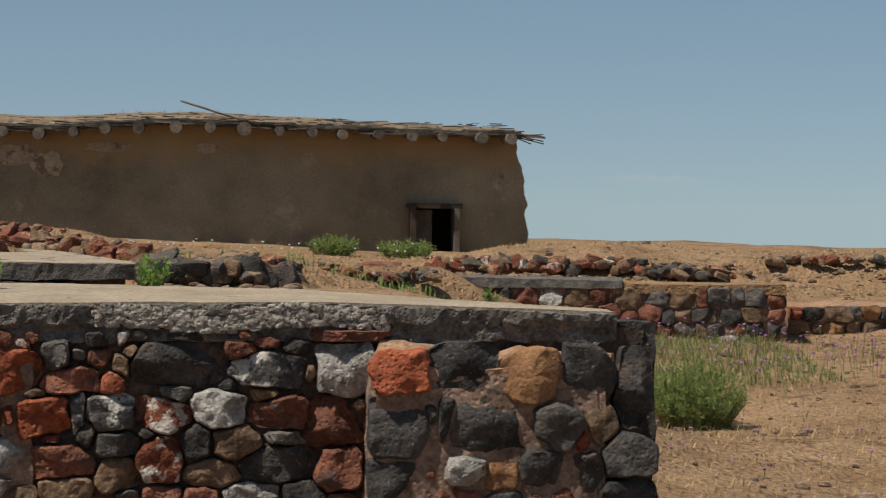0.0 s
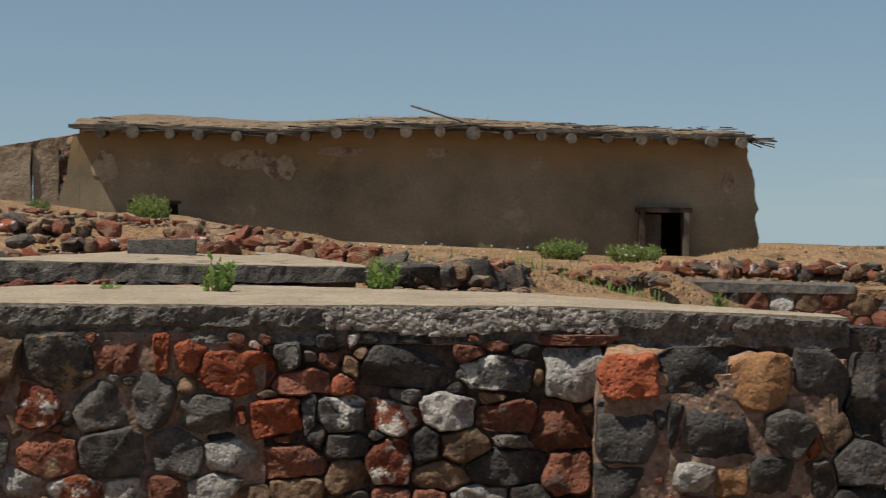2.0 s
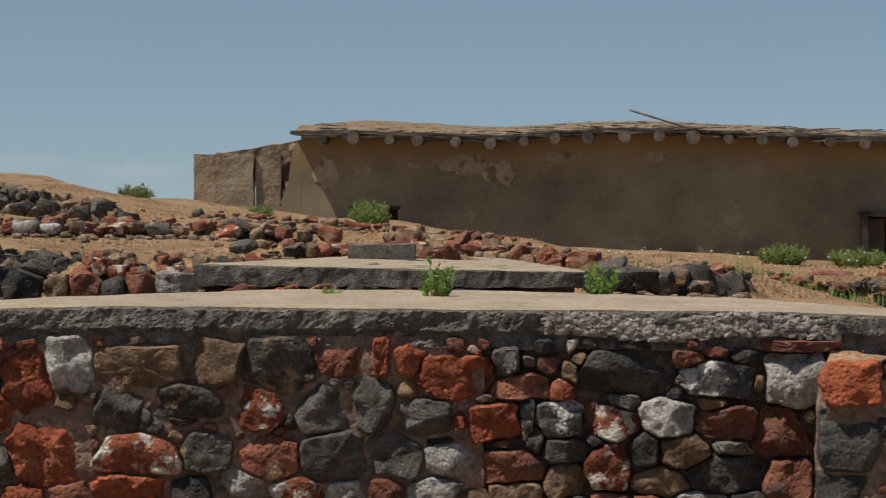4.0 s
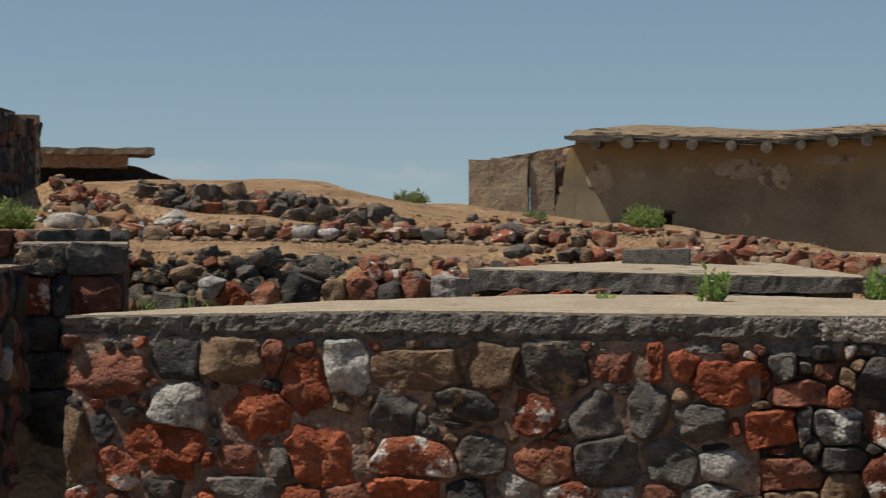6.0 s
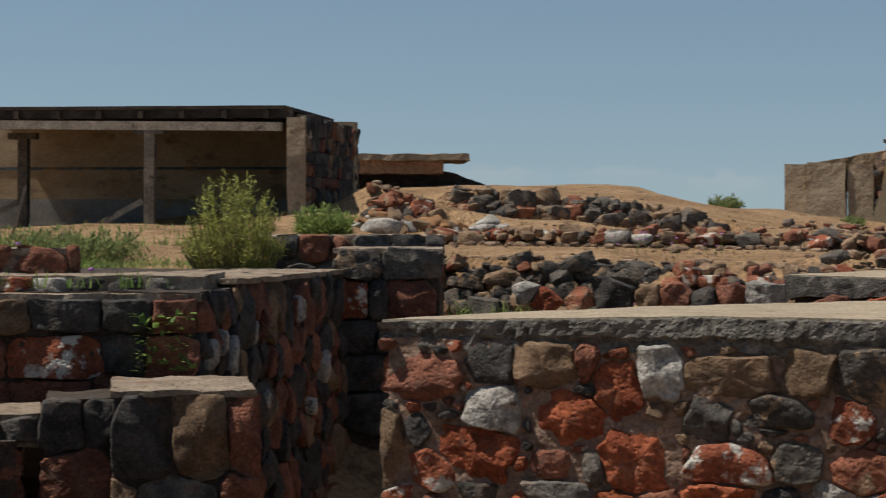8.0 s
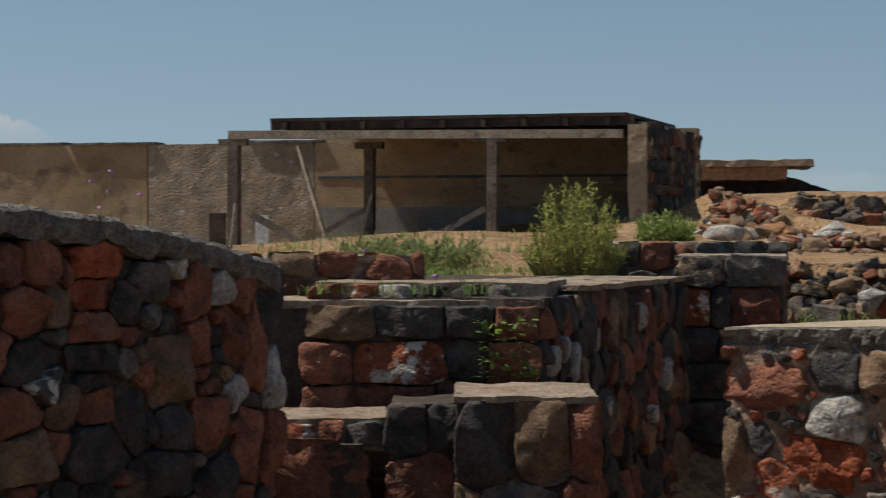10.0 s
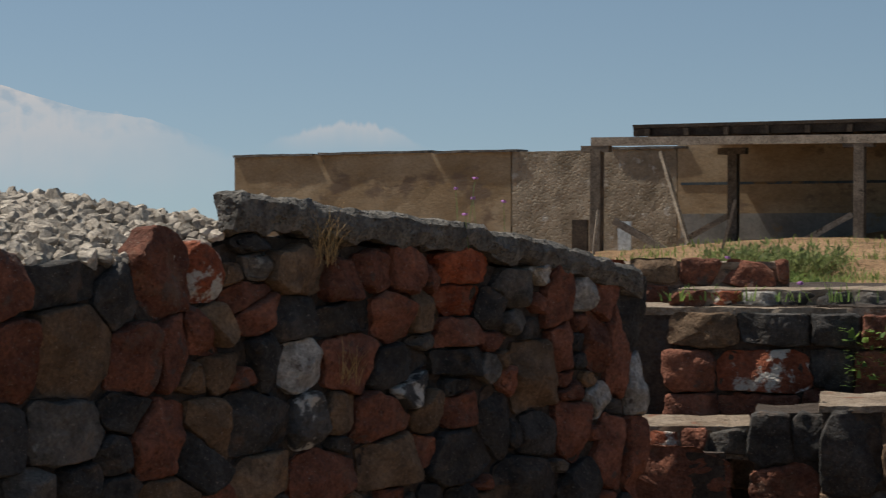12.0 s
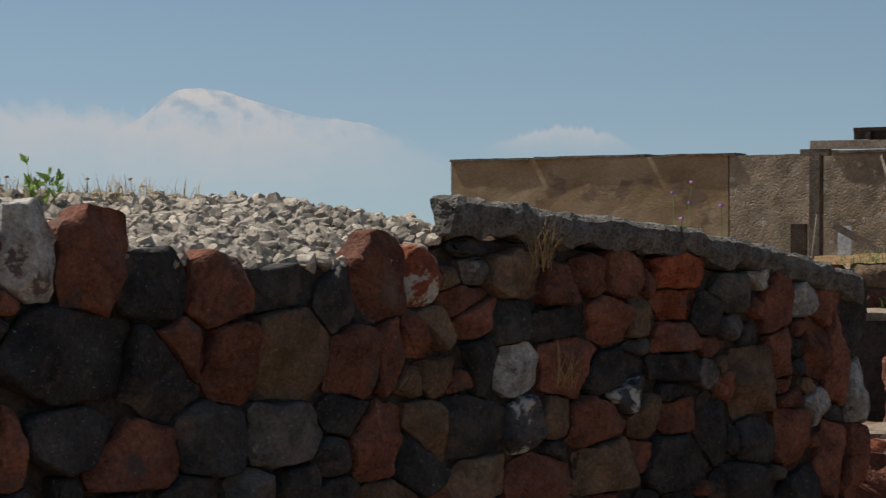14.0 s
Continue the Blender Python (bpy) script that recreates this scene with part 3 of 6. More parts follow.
def face_stone(wall, poly, kind, rng, proud, deep, step, rough, name="stone"):
    """One split stone: a ragged outline, worn arrises and a broken, faceted face."""
    p = np.array(poly)
    nxt = np.roll(p, -1, 0)
    ln = np.hypot(*(nxt - p).T)
    total = ln.sum()
    cross = p[:, 0] * nxt[:, 1] - nxt[:, 0] * p[:, 1]
    area = abs(cross.sum()) / 2
    if area < 0.0006 or total < 0.1:
        return None
    c = ((p + nxt) * cross[:, None]).sum(0) / (3 * cross.sum())
    m = max(14, int(total / step))
    at = np.interp(np.arange(m) / m * total, np.concatenate([[0], np.cumsum(ln)]), np.arange(len(p) + 1))
    k = at.astype(int) % len(p)
    ring = p[k] + (nxt[k] - p[k]) * (at - at.astype(int))[:, None] - c
    ring = 0.7 * ring + 0.15 * (np.roll(ring, 1, 0) + np.roll(ring, -1, 0))
    o = Vector(rng.uniform(0, 60, 3))
    rad = math.sqrt(area / math.pi)
    lip = np.array([noise.fractal(Vector((x * 16, y * 16, 0)) + o, 0.9, 2.1, 3) for x, y in ring.tolist()])
    ring = ring * (1 + 0.011 / rad * rough * np.clip(lip, -1, 0.5))[:, None]
    face = proud * rng.uniform(0.55, 1.5)
    planes = []
    for _ in range(rng.integers(3, 6)):
        a, slope = rng.uniform(0, 6.28), rng.uniform(0.2, 1.0)
        planes.append((math.cos(a) * slope, math.sin(a) * slope, slope * rad * rng.uniform(0.1, 0.85)))
    tilt = rng.normal(0, 0.13, 2)
    verts, rings = [], []
    for scale, push in ((0.97, -deep), (1.0, -0.02), (1.0, 0.5), (1 - 0.0045 / rad, 0.86), (1 - min(0.25 * rad, 0.012) / rad, 1.0), (0.8, 1.0), (0.62, 1.0), (0.43, 1.0), (0.22, 1.0)):
        q = ring * scale
        if push == -deep:
            y = np.full(m, deep)
        else:
            h = face + q @ tilt
            for gx_, gy_, cut in planes:
                h = np.minimum(h, face + cut - q[:, 0] * gx_ - q[:, 1] * gy_)
            n1 = np.array([noise.fractal(Vector((x * 13, y * 13, 3)) + o, 0.8, 2.1, 5) for x, y in q.tolist()])
            h = np.maximum(h, face - 0.055) + rough * 0.014 * n1 * min(1, rad / 0.06)
            y = -h * push if push > 0 else np.full(m, 0.02)
            if 0 < push < 1:
                y = y + (1 - push) * 0.008
        rings.append(len(verts))
        verts += np.stack([q[:, 0], y, q[:, 1]], 1).tolist()
    faces = []
    for a, b in zip(rings, rings[1:]):
        faces += [(a + i, a + (i + 1) % m, b + (i + 1) % m, b + i) for i in range(m)]
    mid = len(verts)
    verts.append([0, float(np.mean([v[1] for v in verts[rings[-1]:]])), 0])
    faces += [(rings[-1] + i, rings[-1] + (i + 1) % m, mid) for i in range(m)]
    if cross.sum() < 0:
        faces = [tuple(reversed(f)) for f in faces]
    me = bpy.data.meshes.new(name)
    me.from_pydata(verts, [], faces)
    me.polygons.foreach_set("use_smooth", [True] * len(me.polygons))
    me.set_sharp_from_angle(angle=radians(24))
    crease = me.attributes.get("sharp_edge")
    if crease:
        for e in me.edges:
            if min(e.vertices) >= rings[5]:
                crease.data[e.index].value = False
    ob = part(name, me, STONE[kind], wall)
    ob.location = (c[0], 0, c[1])
    return ob


ROUGH = {"red": 1.5, "dark": 0.9, "white": 1.2, "grey": 1.1, "rust": 1.2}


def lay(wall, plane=0.0, grow=1.38, joint=0.007, step=0.014, bounds=(), deep=0.09):
    """Cut all the stones of one face to one another and set them."""
    rows = seeds.pop((wall.name, plane))
    for i, row in enumerate(rows):
        rng = np.random.default_rng(int(row[0] * 977 + row[1] * 131 + row[2] * 7919) % 99991)
        poly = fitted_outline(i, rows, rng, grow, joint, bounds)
        if len(poly) < 3:
            continue
        ob = face_stone(wall, poly, row[4], rng, row[7], deep, step, ROUGH.get(row[4], 1.0))
        if ob and plane:
            ob.location.y = -plane


def stones(wall, rows, proud=0.03, plane=0.0, square=False):
    """Stones named one by one: along, up, width, height, kind, turn."""
    have = seeds.setdefault((wall.name, plane), [])
    for u, v, w, h, kind, turn in rows:
        have.append((u, v, w, h, kind, turn, 9.0 if square else 4.5, proud))


def fill(wall, u0, u1, v0, v1, kinds, seed, count, wr=(0.07, 0.22), hr=(0.06, 0.16), proud=0.02, top=None, gap=0.82, plane=0.0):
    """Stones in the gaps that are left between those already named."""
    rng = np.random.default_rng(seed)
    have = seeds.setdefault((wall.name, plane), [])
    for i in range(count):
        f = 1 - 0.7 * i / count
        u, v = rng.uniform(u0, u1), rng.uniform(v0, v1)
        w, h = wr[0] + (wr[1] - wr[0]) * f * rng.random(), hr[0] + (hr[1] - hr[0]) * f * rng.random()
        if top and v + h / 2 > top(u):
            continue
        if u - w / 2 < u0 or u + w / 2 > u1:
            continue
        if any(abs(u - r[0]) < (w + r[2]) / 2 * gap and abs(v - r[1]) < (h + r[3]) / 2 * gap for r in have):
            continue
        have.append((u, v, w, h, kinds[rng.integers(len(kinds))], rng.uniform(-14, 14), 3.6, proud))


def courses(wall, u0, u1, v0, v1, kinds, seed, wr=(0.14, 0.34), hr=(0.12, 0.22), proud=0.03, joint=0.012, step=0.03, corner=6.0, skew=0.15):
    """Stones laid in rough courses and cut to one another."""
    rng = np.random.default_rng(seed)
    have = seeds.setdefault((wall.name, 0.0), [])
    v = v1
    while v > v0:
        h = rng.uniform(*hr)
        u = u0
        while u < u1 - 0.04:
            w = min(rng.uniform(*wr), u1 - u)
            hh = h * rng.uniform(0.8, 1.15)
            have.append((u + w / 2, v - h / 2 + rng.uniform(-skew, skew) * h, w, hh, kinds[rng.integers(len(kinds))], rng.uniform(-6, 6), corner, proud))
            u += w
        v -= h
    lay(wall, 0.0, 1.3, joint, step, ((u0, 0, -1, 0), (u1, 0, 1, 0), (0, v1 + 0.012, 0, 1)))



# ---------------------------------------------------------------- stone wall with a concrete cap, in front
M1, L1 = along(-4.14, 7.19, 0.80, 7.96)
front = thing("wall_front", M1, "mixed red and black rubble stone wall under a grey concrete cap", "stone wall", kind="structure")
part("core", box(0.03, 2.68, 0.008, 0.45, -1.2, 1.14, size=0.05, amp=0.014, freq=11), MORTAR, front)
part("core", box(2.682, L1 - 0.03, 0.03, 0.45, -1.2, 1.14, size=0.05, amp=0.014, freq=11), DRYJOINT, front, "open joints packed with dark earth")
cap_ring = [(-0.01, -0.012), (L1 * 0.25, -0.015), (L1 * 0.5, -0.01), (L1 * 0.75, -0.012), (L1 - 0.14, -0.01), (L1 - 0.15, 0.3), (L1 * 0.74, 1.45),
            (L1 * 0.52, 2.0), (L1 * 0.34, 1.85), (L1 * 0.17, 0.8), (0.05, 0.22)]
cap_tops = [1.205, 1.24, 1.235, 1.235, 1.195, 1.195, 1.23, 1.235, 1.24, 1.24, 1.21]
cap_bm = prism(cap_ring, 1.105, 1.24, size=0.03, amp=0.006, freq=9, tops=cap_tops)
roughen(cap_bm, 0.008, 30.0, 6.0)
roughen(cap_bm, 0.005, 70.0, 2.0)
for v in cap_bm.verts:
    if v.co.y < 0.1:
        e = noise.noise(Vector((v.co.x * 3.1, 5.2, 0.4)))
        if v.co.z < 1.16:
            v.co.z += 0.035 * e + 0.02 * noise.noise(Vector((v.co.x * 11, 1, 1)))
            v.co.y += 0.02
        v.co.y += 0.018 * noise.noise(Vector((v.co.x * 7, v.co.z * 9, 3.3)))
part("cap", cap_bm, CONCRETE, front)
top_ring = [(x, y + (0.035 if y < 0.1 else -0.01)) for x, y in cap_ring]
part("top_screed", prism(top_ring, 1.1, 1.24, size=0.1, amp=0.004, freq=4, tops=[z + 0.009 for z in cap_tops]), SCREED, front, "pale sandy screed on top")
def crumbs(count, seed, u0, u1, v0, v1, y, smin, smax):
    """Broken aggregate bedded in a concrete face."""
    rng, vs, fs = np.random.default_rng(seed), [], []
    for _ in range(count):
        u = u0 + (u1 - u0) * rng.beta(1.6, 1.6)
        v = v0 + (v1 - v0) * rng.random() + 0.012 * math.sin(u * 9)
        s = rng.uniform(smin, smax)
        p, q = stone_verts(s * rng.uniform(1, 1.7), s, s, rng, n=2, jit=0.35)
        o = len(vs)
        vs += (p + np.array([u, y + rng.uniform(0, 0.012), v])).tolist()
        fs += [tuple(o + j for j in r) for r in q]
    me = bpy.data.meshes.new("aggregate")
    me.from_pydata(vs, [], fs)
    return me


tagged(part("aggregate", crumbs(900, 17, 2.9, 4.0, 1.15, 1.222, -0.012, 0.01, 0.03), ROUGHCRETE, front), "pale broken concrete aggregate", kind="stuff")
pier = part("pier", box(3.9, 4.73, -0.365, 0.02, -0.4, 1.0, size=0.06, amp=0.018, freq=9), MORTAR, front)
part("pier_top", prism([(3.88, -0.36), (4.72, -0.36), (4.85, 0.0), (3.95, 0.0)], 0.98, 1.03, size=0.05, amp=0.02, freq=8, tops=[1.02, 1.03, 1.05, 1.1]), REDEARTH, front)
part("end_post", box(L1 - 0.16, L1 + 0.02, 0.04, 0.3, -0.3, 1.16, size=0.06, amp=0.015, freq=9), STONE["dark"], front)
pier_face = part("pier_face", box(3.93, 4.7, -0.37, -0.3, -0.4, 0.95, size=0.07, amp=0.01, freq=9), MORTAR, front)
pier_face.location.y = 0.0
stones(front, [
    (0.01, 1.13, 0.06, 0.06, "rust", 0),
    (0.84, 1.06, 0.08, 0.16, "rust", 10),
    (0.44, 1.04, 0.22, 0.13, "dark", 0),
    (0.67, 1.04, 0.25, 0.16, "brown", 0),
    (1.12, 1.02, 0.20, 0.22, "white", 15),
    (0.15, 1.00, 0.36, 0.20, "rust", 0),
    (0.97, 0.97, 0.23, 0.24, "red", 30),
    (0.45, 0.87, 0.26, 0.19, "white", 22),
    (0.76, 0.84, 0.33, 0.22, "red", 5),
    (0.15, 0.79, 0.11, 0.13, "dark", 0),
    (1.06, 0.73, 0.32, 0.28, "red", -20),
    (0.03, 0.72, 0.13, 0.33, "brown", 0),
    (0.40, 0.71, 0.36, 0.22, "red", 5),
    (0.72, 0.66, 0.25, 0.12, "rust", 0),
    (0.86, 0.66, 0.09, 0.13, "grey", 20),
])
stones(front, [
    (0.22, 0.62, 0.21, 0.15, "redwhite", 30),
    (0.73, 0.55, 0.27, 0.13, "grey", 0),
    (0.95, 0.53, 0.16, 0.10, "red", 0),
    (1.13, 0.53, 0.19, 0.10, "rust", 0),
    (0.37, 0.52, 0.18, 0.13, "dark", 0),
    (0.09, 0.51, 0.25, 0.11, "redwhite", 0),
    (0.18, 0.48, 0.18, 0.13, "rust", 0),
])
stones(front, [
    (1.68, 1.07, 0.24, 0.23, "brown", -20),
    (2.30, 1.06, 0.06, 0.14, "red", 0),
    (2.40, 1.06, 0.12, 0.10, "red", 0),
    (2.16, 1.05, 0.21, 0.14, "rust", 0),
    (2.77, 1.05, 0.11, 0.10, "grey", 0),
    (1.39, 1.03, 0.34, 0.16, "brown", 0),
    (1.91, 1.03, 0.28, 0.20, "dustdark", 0),
    (2.58, 1.00, 0.28, 0.18, "red", 0),
    (2.83, 0.96, 0.22, 0.10, "rust", -12),
    (2.40, 0.95, 0.08, 0.07, "brown", 0),
    (1.57, 0.89, 0.27, 0.12, "dustdark", 0),
    (2.27, 0.89, 0.15, 0.20, "grey", 0),
    (1.83, 0.87, 0.21, 0.17, "redwhite", 0),
    (2.08, 0.87, 0.24, 0.18, "grey", 0),
    (1.32, 0.86, 0.19, 0.18, "grey", -25),
])
stones(front, [
    (2.84, 0.85, 0.05, 0.13, "darkwhite", 0),
    (2.47, 0.84, 0.22, 0.15, "grey", 0),
    (2.71, 0.83, 0.21, 0.14, "red", 0),
    (1.65, 0.72, 0.20, 0.15, "dustdark", 0),
    (1.38, 0.70, 0.32, 0.16, "redwhite", 0),
    (2.13, 0.70, 0.24, 0.18, "grey", 0),
    (2.35, 0.70, 0.22, 0.17, "grey", 0),
    (1.87, 0.69, 0.24, 0.16, "dustred", 0),
    (2.56, 0.69, 0.19, 0.13, "white", 0),
    (2.77, 0.66, 0.24, 0.12, "rust", 0),
    (1.77, 0.58, 0.18, 0.12, "white", 0),
    (2.32, 0.57, 0.14, 0.09, "rust", 0),
    (2.50, 0.57, 0.19, 0.10, "white", 0),
    (1.37, 0.56, 0.29, 0.12, "red", 0),
    (1.59, 0.56, 0.15, 0.10, "dark", 0),
])
stones(front, [
    (1.99, 0.56, 0.19, 0.10, "redwhite", 0),
    (2.17, 0.55, 0.15, 0.10, "white", 0),
])
stones(front, [
    (3.80, 1.14, 0.30, 0.09, "rust", 0),
    (3.54, 1.09, 0.10, 0.04, "rust", 0),
    (3.64, 1.08, 0.11, 0.06, "dark", 0),
    (3.44, 1.07, 0.12, 0.06, "rust", 10),
    (3.21, 1.02, 0.35, 0.19, "dark", 0),
    (3.54, 0.99, 0.30, 0.15, "darkwhite", 0),
    (3.80, 0.99, 0.19, 0.20, "white", 0),
    (3.36, 0.85, 0.19, 0.14, "white", -10),
    (2.97, 0.84, 0.15, 0.13, "darkwhite", 0),
    (3.15, 0.83, 0.20, 0.13, "redwhite", 0),
    (3.58, 0.83, 0.22, 0.11, "rust", 0),
    (3.77, 0.80, 0.19, 0.19, "rust", 0),
    (3.59, 0.74, 0.14, 0.05, "grey", 0),
    (2.98, 0.72, 0.17, 0.10, "dark", 0),
    (3.28, 0.72, 0.11, 0.13, "dark", 0),
])
stones(front, [
    (3.42, 0.72, 0.19, 0.12, "brown", 0),
    (3.14, 0.66, 0.17, 0.17, "redwhite", 0),
    (3.58, 0.65, 0.29, 0.13, "dark", 0),
    (3.33, 0.62, 0.19, 0.11, "brown", 0),
    (2.99, 0.62, 0.14, 0.13, "brown", 0),
    (3.79, 0.62, 0.15, 0.16, "rust", 0),
    (3.48, 0.53, 0.21, 0.08, "white", 0),
    (3.66, 0.53, 0.14, 0.09, "dark", 0),
    (3.14, 0.53, 0.15, 0.09, "rust", 0),
    (3.30, 0.51, 0.14, 0.10, "rust", 0),
])
stones(front, [
    (4.22, 1.01, 0.24, 0.15, "dark", 0),
    (3.97, 1.00, 0.23, 0.13, "red", 0),
    (4.14, 0.85, 0.06, 0.14, "dark", 0),
    (3.98, 0.81, 0.22, 0.22, "dark", 0),
    (3.97, 0.63, 0.20, 0.13, "dark", 0),
], 0.03, 0.365)
stones(front, [
    (4.45, 0.99, 0.24, 0.18, "ochre", 0),
    (4.66, 0.97, 0.21, 0.19, "dark", 0),
    (4.83, 0.92, 0.12, 0.25, "dark", 0),
    (4.31, 0.81, 0.29, 0.21, "dark", 0),
    (4.56, 0.81, 0.18, 0.16, "grey", 0),
    (4.72, 0.81, 0.11, 0.14, "brown", 0),
    (4.65, 0.76, 0.05, 0.07, "red", 0),
    (4.80, 0.71, 0.17, 0.17, "dark", 0),
    (4.23, 0.65, 0.14, 0.12, "white", 15),
    (4.51, 0.65, 0.19, 0.15, "dark", 0),
    (4.35, 0.64, 0.13, 0.12, "ochre", 0),
    (4.66, 0.64, 0.12, 0.18, "dark", 0),
    (4.81, 0.57, 0.16, 0.10, "dark", 0),
    (4.22, 0.56, 0.12, 0.08, "rust", 0),
    (4.37, 0.54, 0.16, 0.08, "dark", 0),
], 0.03, 0.365)
fill(front, 0.0, 3.9, 0.72, 1.12, ["dark", "grey", "rust", "brown", "redwhite", "rust"], 5, 1600, (0.04, 0.13), (0.03, 0.1), 0.018)
fill(front, 0.0, 3.88, 0.3, 0.72, ["dark", "grey", "rust", "brown", "white", "red"], 6, 900, (0.05, 0.2), (0.05, 0.13), 0.02)
fill(front, 3.88, 4.9, 0.3, 0.98, ["dark", "rust", "brown", "dark"], 7, 400, (0.04, 0.16), (0.04, 0.12), 0.018, plane=0.365)
lay(front, bounds=((0.0, 1.14, 0, 1), (0.0, 0.0, -1, 0)))
lay(front, 0.365, bounds=((3.87, 0.0, -1, 0),))

# ---------------------------------------------------------------- shaded wall with a sloping cap
M2, L2 = along(-5.0, 1.2, -6.1, 6.75)
side = thing("wall_side", M2, "shaded rubble stone wall with a broken sloping concrete cap", "stone wall", kind="structure")


def side_top(u):
    return float(np.interp(u, [0, 1.2, 1.7, 2.2, 2.9, 3.05, 4.3, 5.3, 5.7], [1.64, 1.62, 1.54, 1.5, 1.53, 1.62, 1.52, 1.4, 1.36]))


us = np.linspace(0, L2, 24)
core_bm = bmesh.new()
ring_f = [(core_bm.verts.new((u, 0.03, -0.4)), core_bm.verts.new((u, 0.03, side_top(u))), core_bm.verts.new((u, 0.7, side_top(u) + 0.02)),
           core_bm.verts.new((u, 0.7, -0.4))) for u in us]
for a, b in zip(ring_f, ring_f[1:]):
    for i in range(3):
        core_bm.faces.new((a[i], b[i], b[i + 1], a[i + 1]))
core_bm.faces.new(ring_f[0])
core_bm.faces.new(list(reversed(ring_f[-1])))
bmesh.ops.recalc_face_normals(core_bm, faces=core_bm.faces)
split_long(core_bm, 0.08)
roughen(core_bm, 0.018, 9.0, 2.0)
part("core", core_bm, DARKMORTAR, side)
cap2 = bmesh.new()
rows2 = []
for u in np.linspace(3.0, L2 - 0.05, 60):
    zt = float(np.interp(u, [3.0, 3.1, 3.6, 4.3, 5.0, 5.4, 5.7], [1.73, 1.745, 1.7, 1.655, 1.57, 1.5, 1.44]))
    zt += 0.012 * noise.noise(Vector((u * 6, 0, 2))) + 0.008 * noise.noise(Vector((u * 19, 0, 5)))
    zb = zt - 0.11 - 0.06 * noise.noise(Vector((u * 4, 3, 2))) - 0.03 * noise.noise(Vector((u * 13, 3, 8)))
    out = -0.05 + 0.018 * noise.noise(Vector((u * 8, 7, 1)))
    bk = float(np.interp(u, [3.0, 3.5, 4.2], [0.03, 0.12, 0.45]))
    rows2.append([cap2.verts.new(p) for p in ((u, bk, zb), (u, out + 0.02, zb), (u, out, zb + 0.05), (u, out + 0.005, zt - 0.02), (u, out + 0.03, zt), (u, bk + 0.02, zt + 0.01))])
for a, b in zip(rows2, rows2[1:]):
    for i in range(5):
        cap2.faces.new((a[i], b[i], b[i + 1], a[i + 1]))
cap2.faces.new(rows2[0])
cap2.faces.new(list(reversed(rows2[-1])))
bmesh.ops.recalc_face_normals(cap2, faces=cap2.faces)
split_long(cap2, 0.035)
roughen(cap2, 0.012, 11.0, 4.0)
roughen(cap2, 0.007, 30.0, 1.0)
part("cap", cap2, CONCRETE, side)
# gravel bank behind the broken edge
bank = bmesh.new()
grid = []
for u in np.linspace(-0.6, 3.05, 40):
    line = []
    for f in np.linspace(0, 1, 12):
        z = side_top(u) + 0.0 + (1.735 - side_top(u)) * f ** 0.8 + 0.012 * noise.noise(Vector((u * 4, f * 4, 1)))
        line.append(bank.verts.new((u, 0.04 + 0.95 * f, z)))
    grid.append(line)
for a, b in zip(grid, grid[1:]):
    for i in range(11):
        bank.faces.new((a[i], b[i], b[i + 1], a[i + 1]))
bmesh.ops.recalc_face_normals(bank, faces=bank.faces)
part("gravel_bed", bank, GRAVELBED, side)
verts, faces = [], []
rng = np.random.default_rng(44)
for i in range(8500):
    u, f = rng.uniform(-0.3, 3.08), rng.random()
    s = 0.011 + 0.04 * rng.random() ** 2.2
    z = side_top(u) + (1.735 - side_top(u)) * f ** 0.8
    p, q = stone_verts(s * rng.uniform(0.9, 1.6), s * rng.uniform(0.8, 1.4), s * rng.uniform(0.6, 1.0), rng, n=2, jit=0.3, lump=0.08)
    rot = np.array(Matrix.Rotation(rng.uniform(0, 6.28), 3, Vector(rng.normal(0, 1, 3)).normalized()))
    o = len(verts)
    verts += (p @ rot.T + np.array([u, 0.02 + 0.95 * f, z + s * 0.2 + 0.018 * noise.noise(Vector((u * 9, f * 8, 4)))])).tolist()
    faces += [tuple(o + j for j in r) for r in q]
gme = bpy.data.meshes.new("gravel")
gme.from_pydata(verts, [], faces)
tagged(part("gravel", gme, GRAVEL, side), "loose pale crushed gravel", kind="stuff")
# The two tall red blocks use dull rust to carry their shade in colour.
stones(side, [
    (1.32, 1.55, 0.20, 0.23, "white", 0),
    (1.54, 1.53, 0.22, 0.26, "rust", 0),
    (2.91, 1.47, 0.16, 0.17, "redwhite", 0),
    (2.71, 1.46, 0.24, 0.26, "rust", 0),
    (1.78, 1.45, 0.26, 0.18, "dark", 0),
    (2.26, 1.45, 0.31, 0.13, "dark", 0),
    (2.01, 1.44, 0.22, 0.21, "rust", 0),
    (2.50, 1.41, 0.17, 0.19, "dark", 0),
    (1.87, 1.30, 0.22, 0.13, "rust", 30),
    (2.95, 1.30, 0.21, 0.15, "brown", 0),
    (1.45, 1.28, 0.46, 0.26, "dark", 0),
    (2.06, 1.25, 0.18, 0.26, "rust", 0),
    (2.32, 1.25, 0.36, 0.30, "brown", 0),
    (1.78, 1.23, 0.26, 0.29, "dark", 0),
    (2.75, 1.22, 0.17, 0.26, "rust", 0),
])
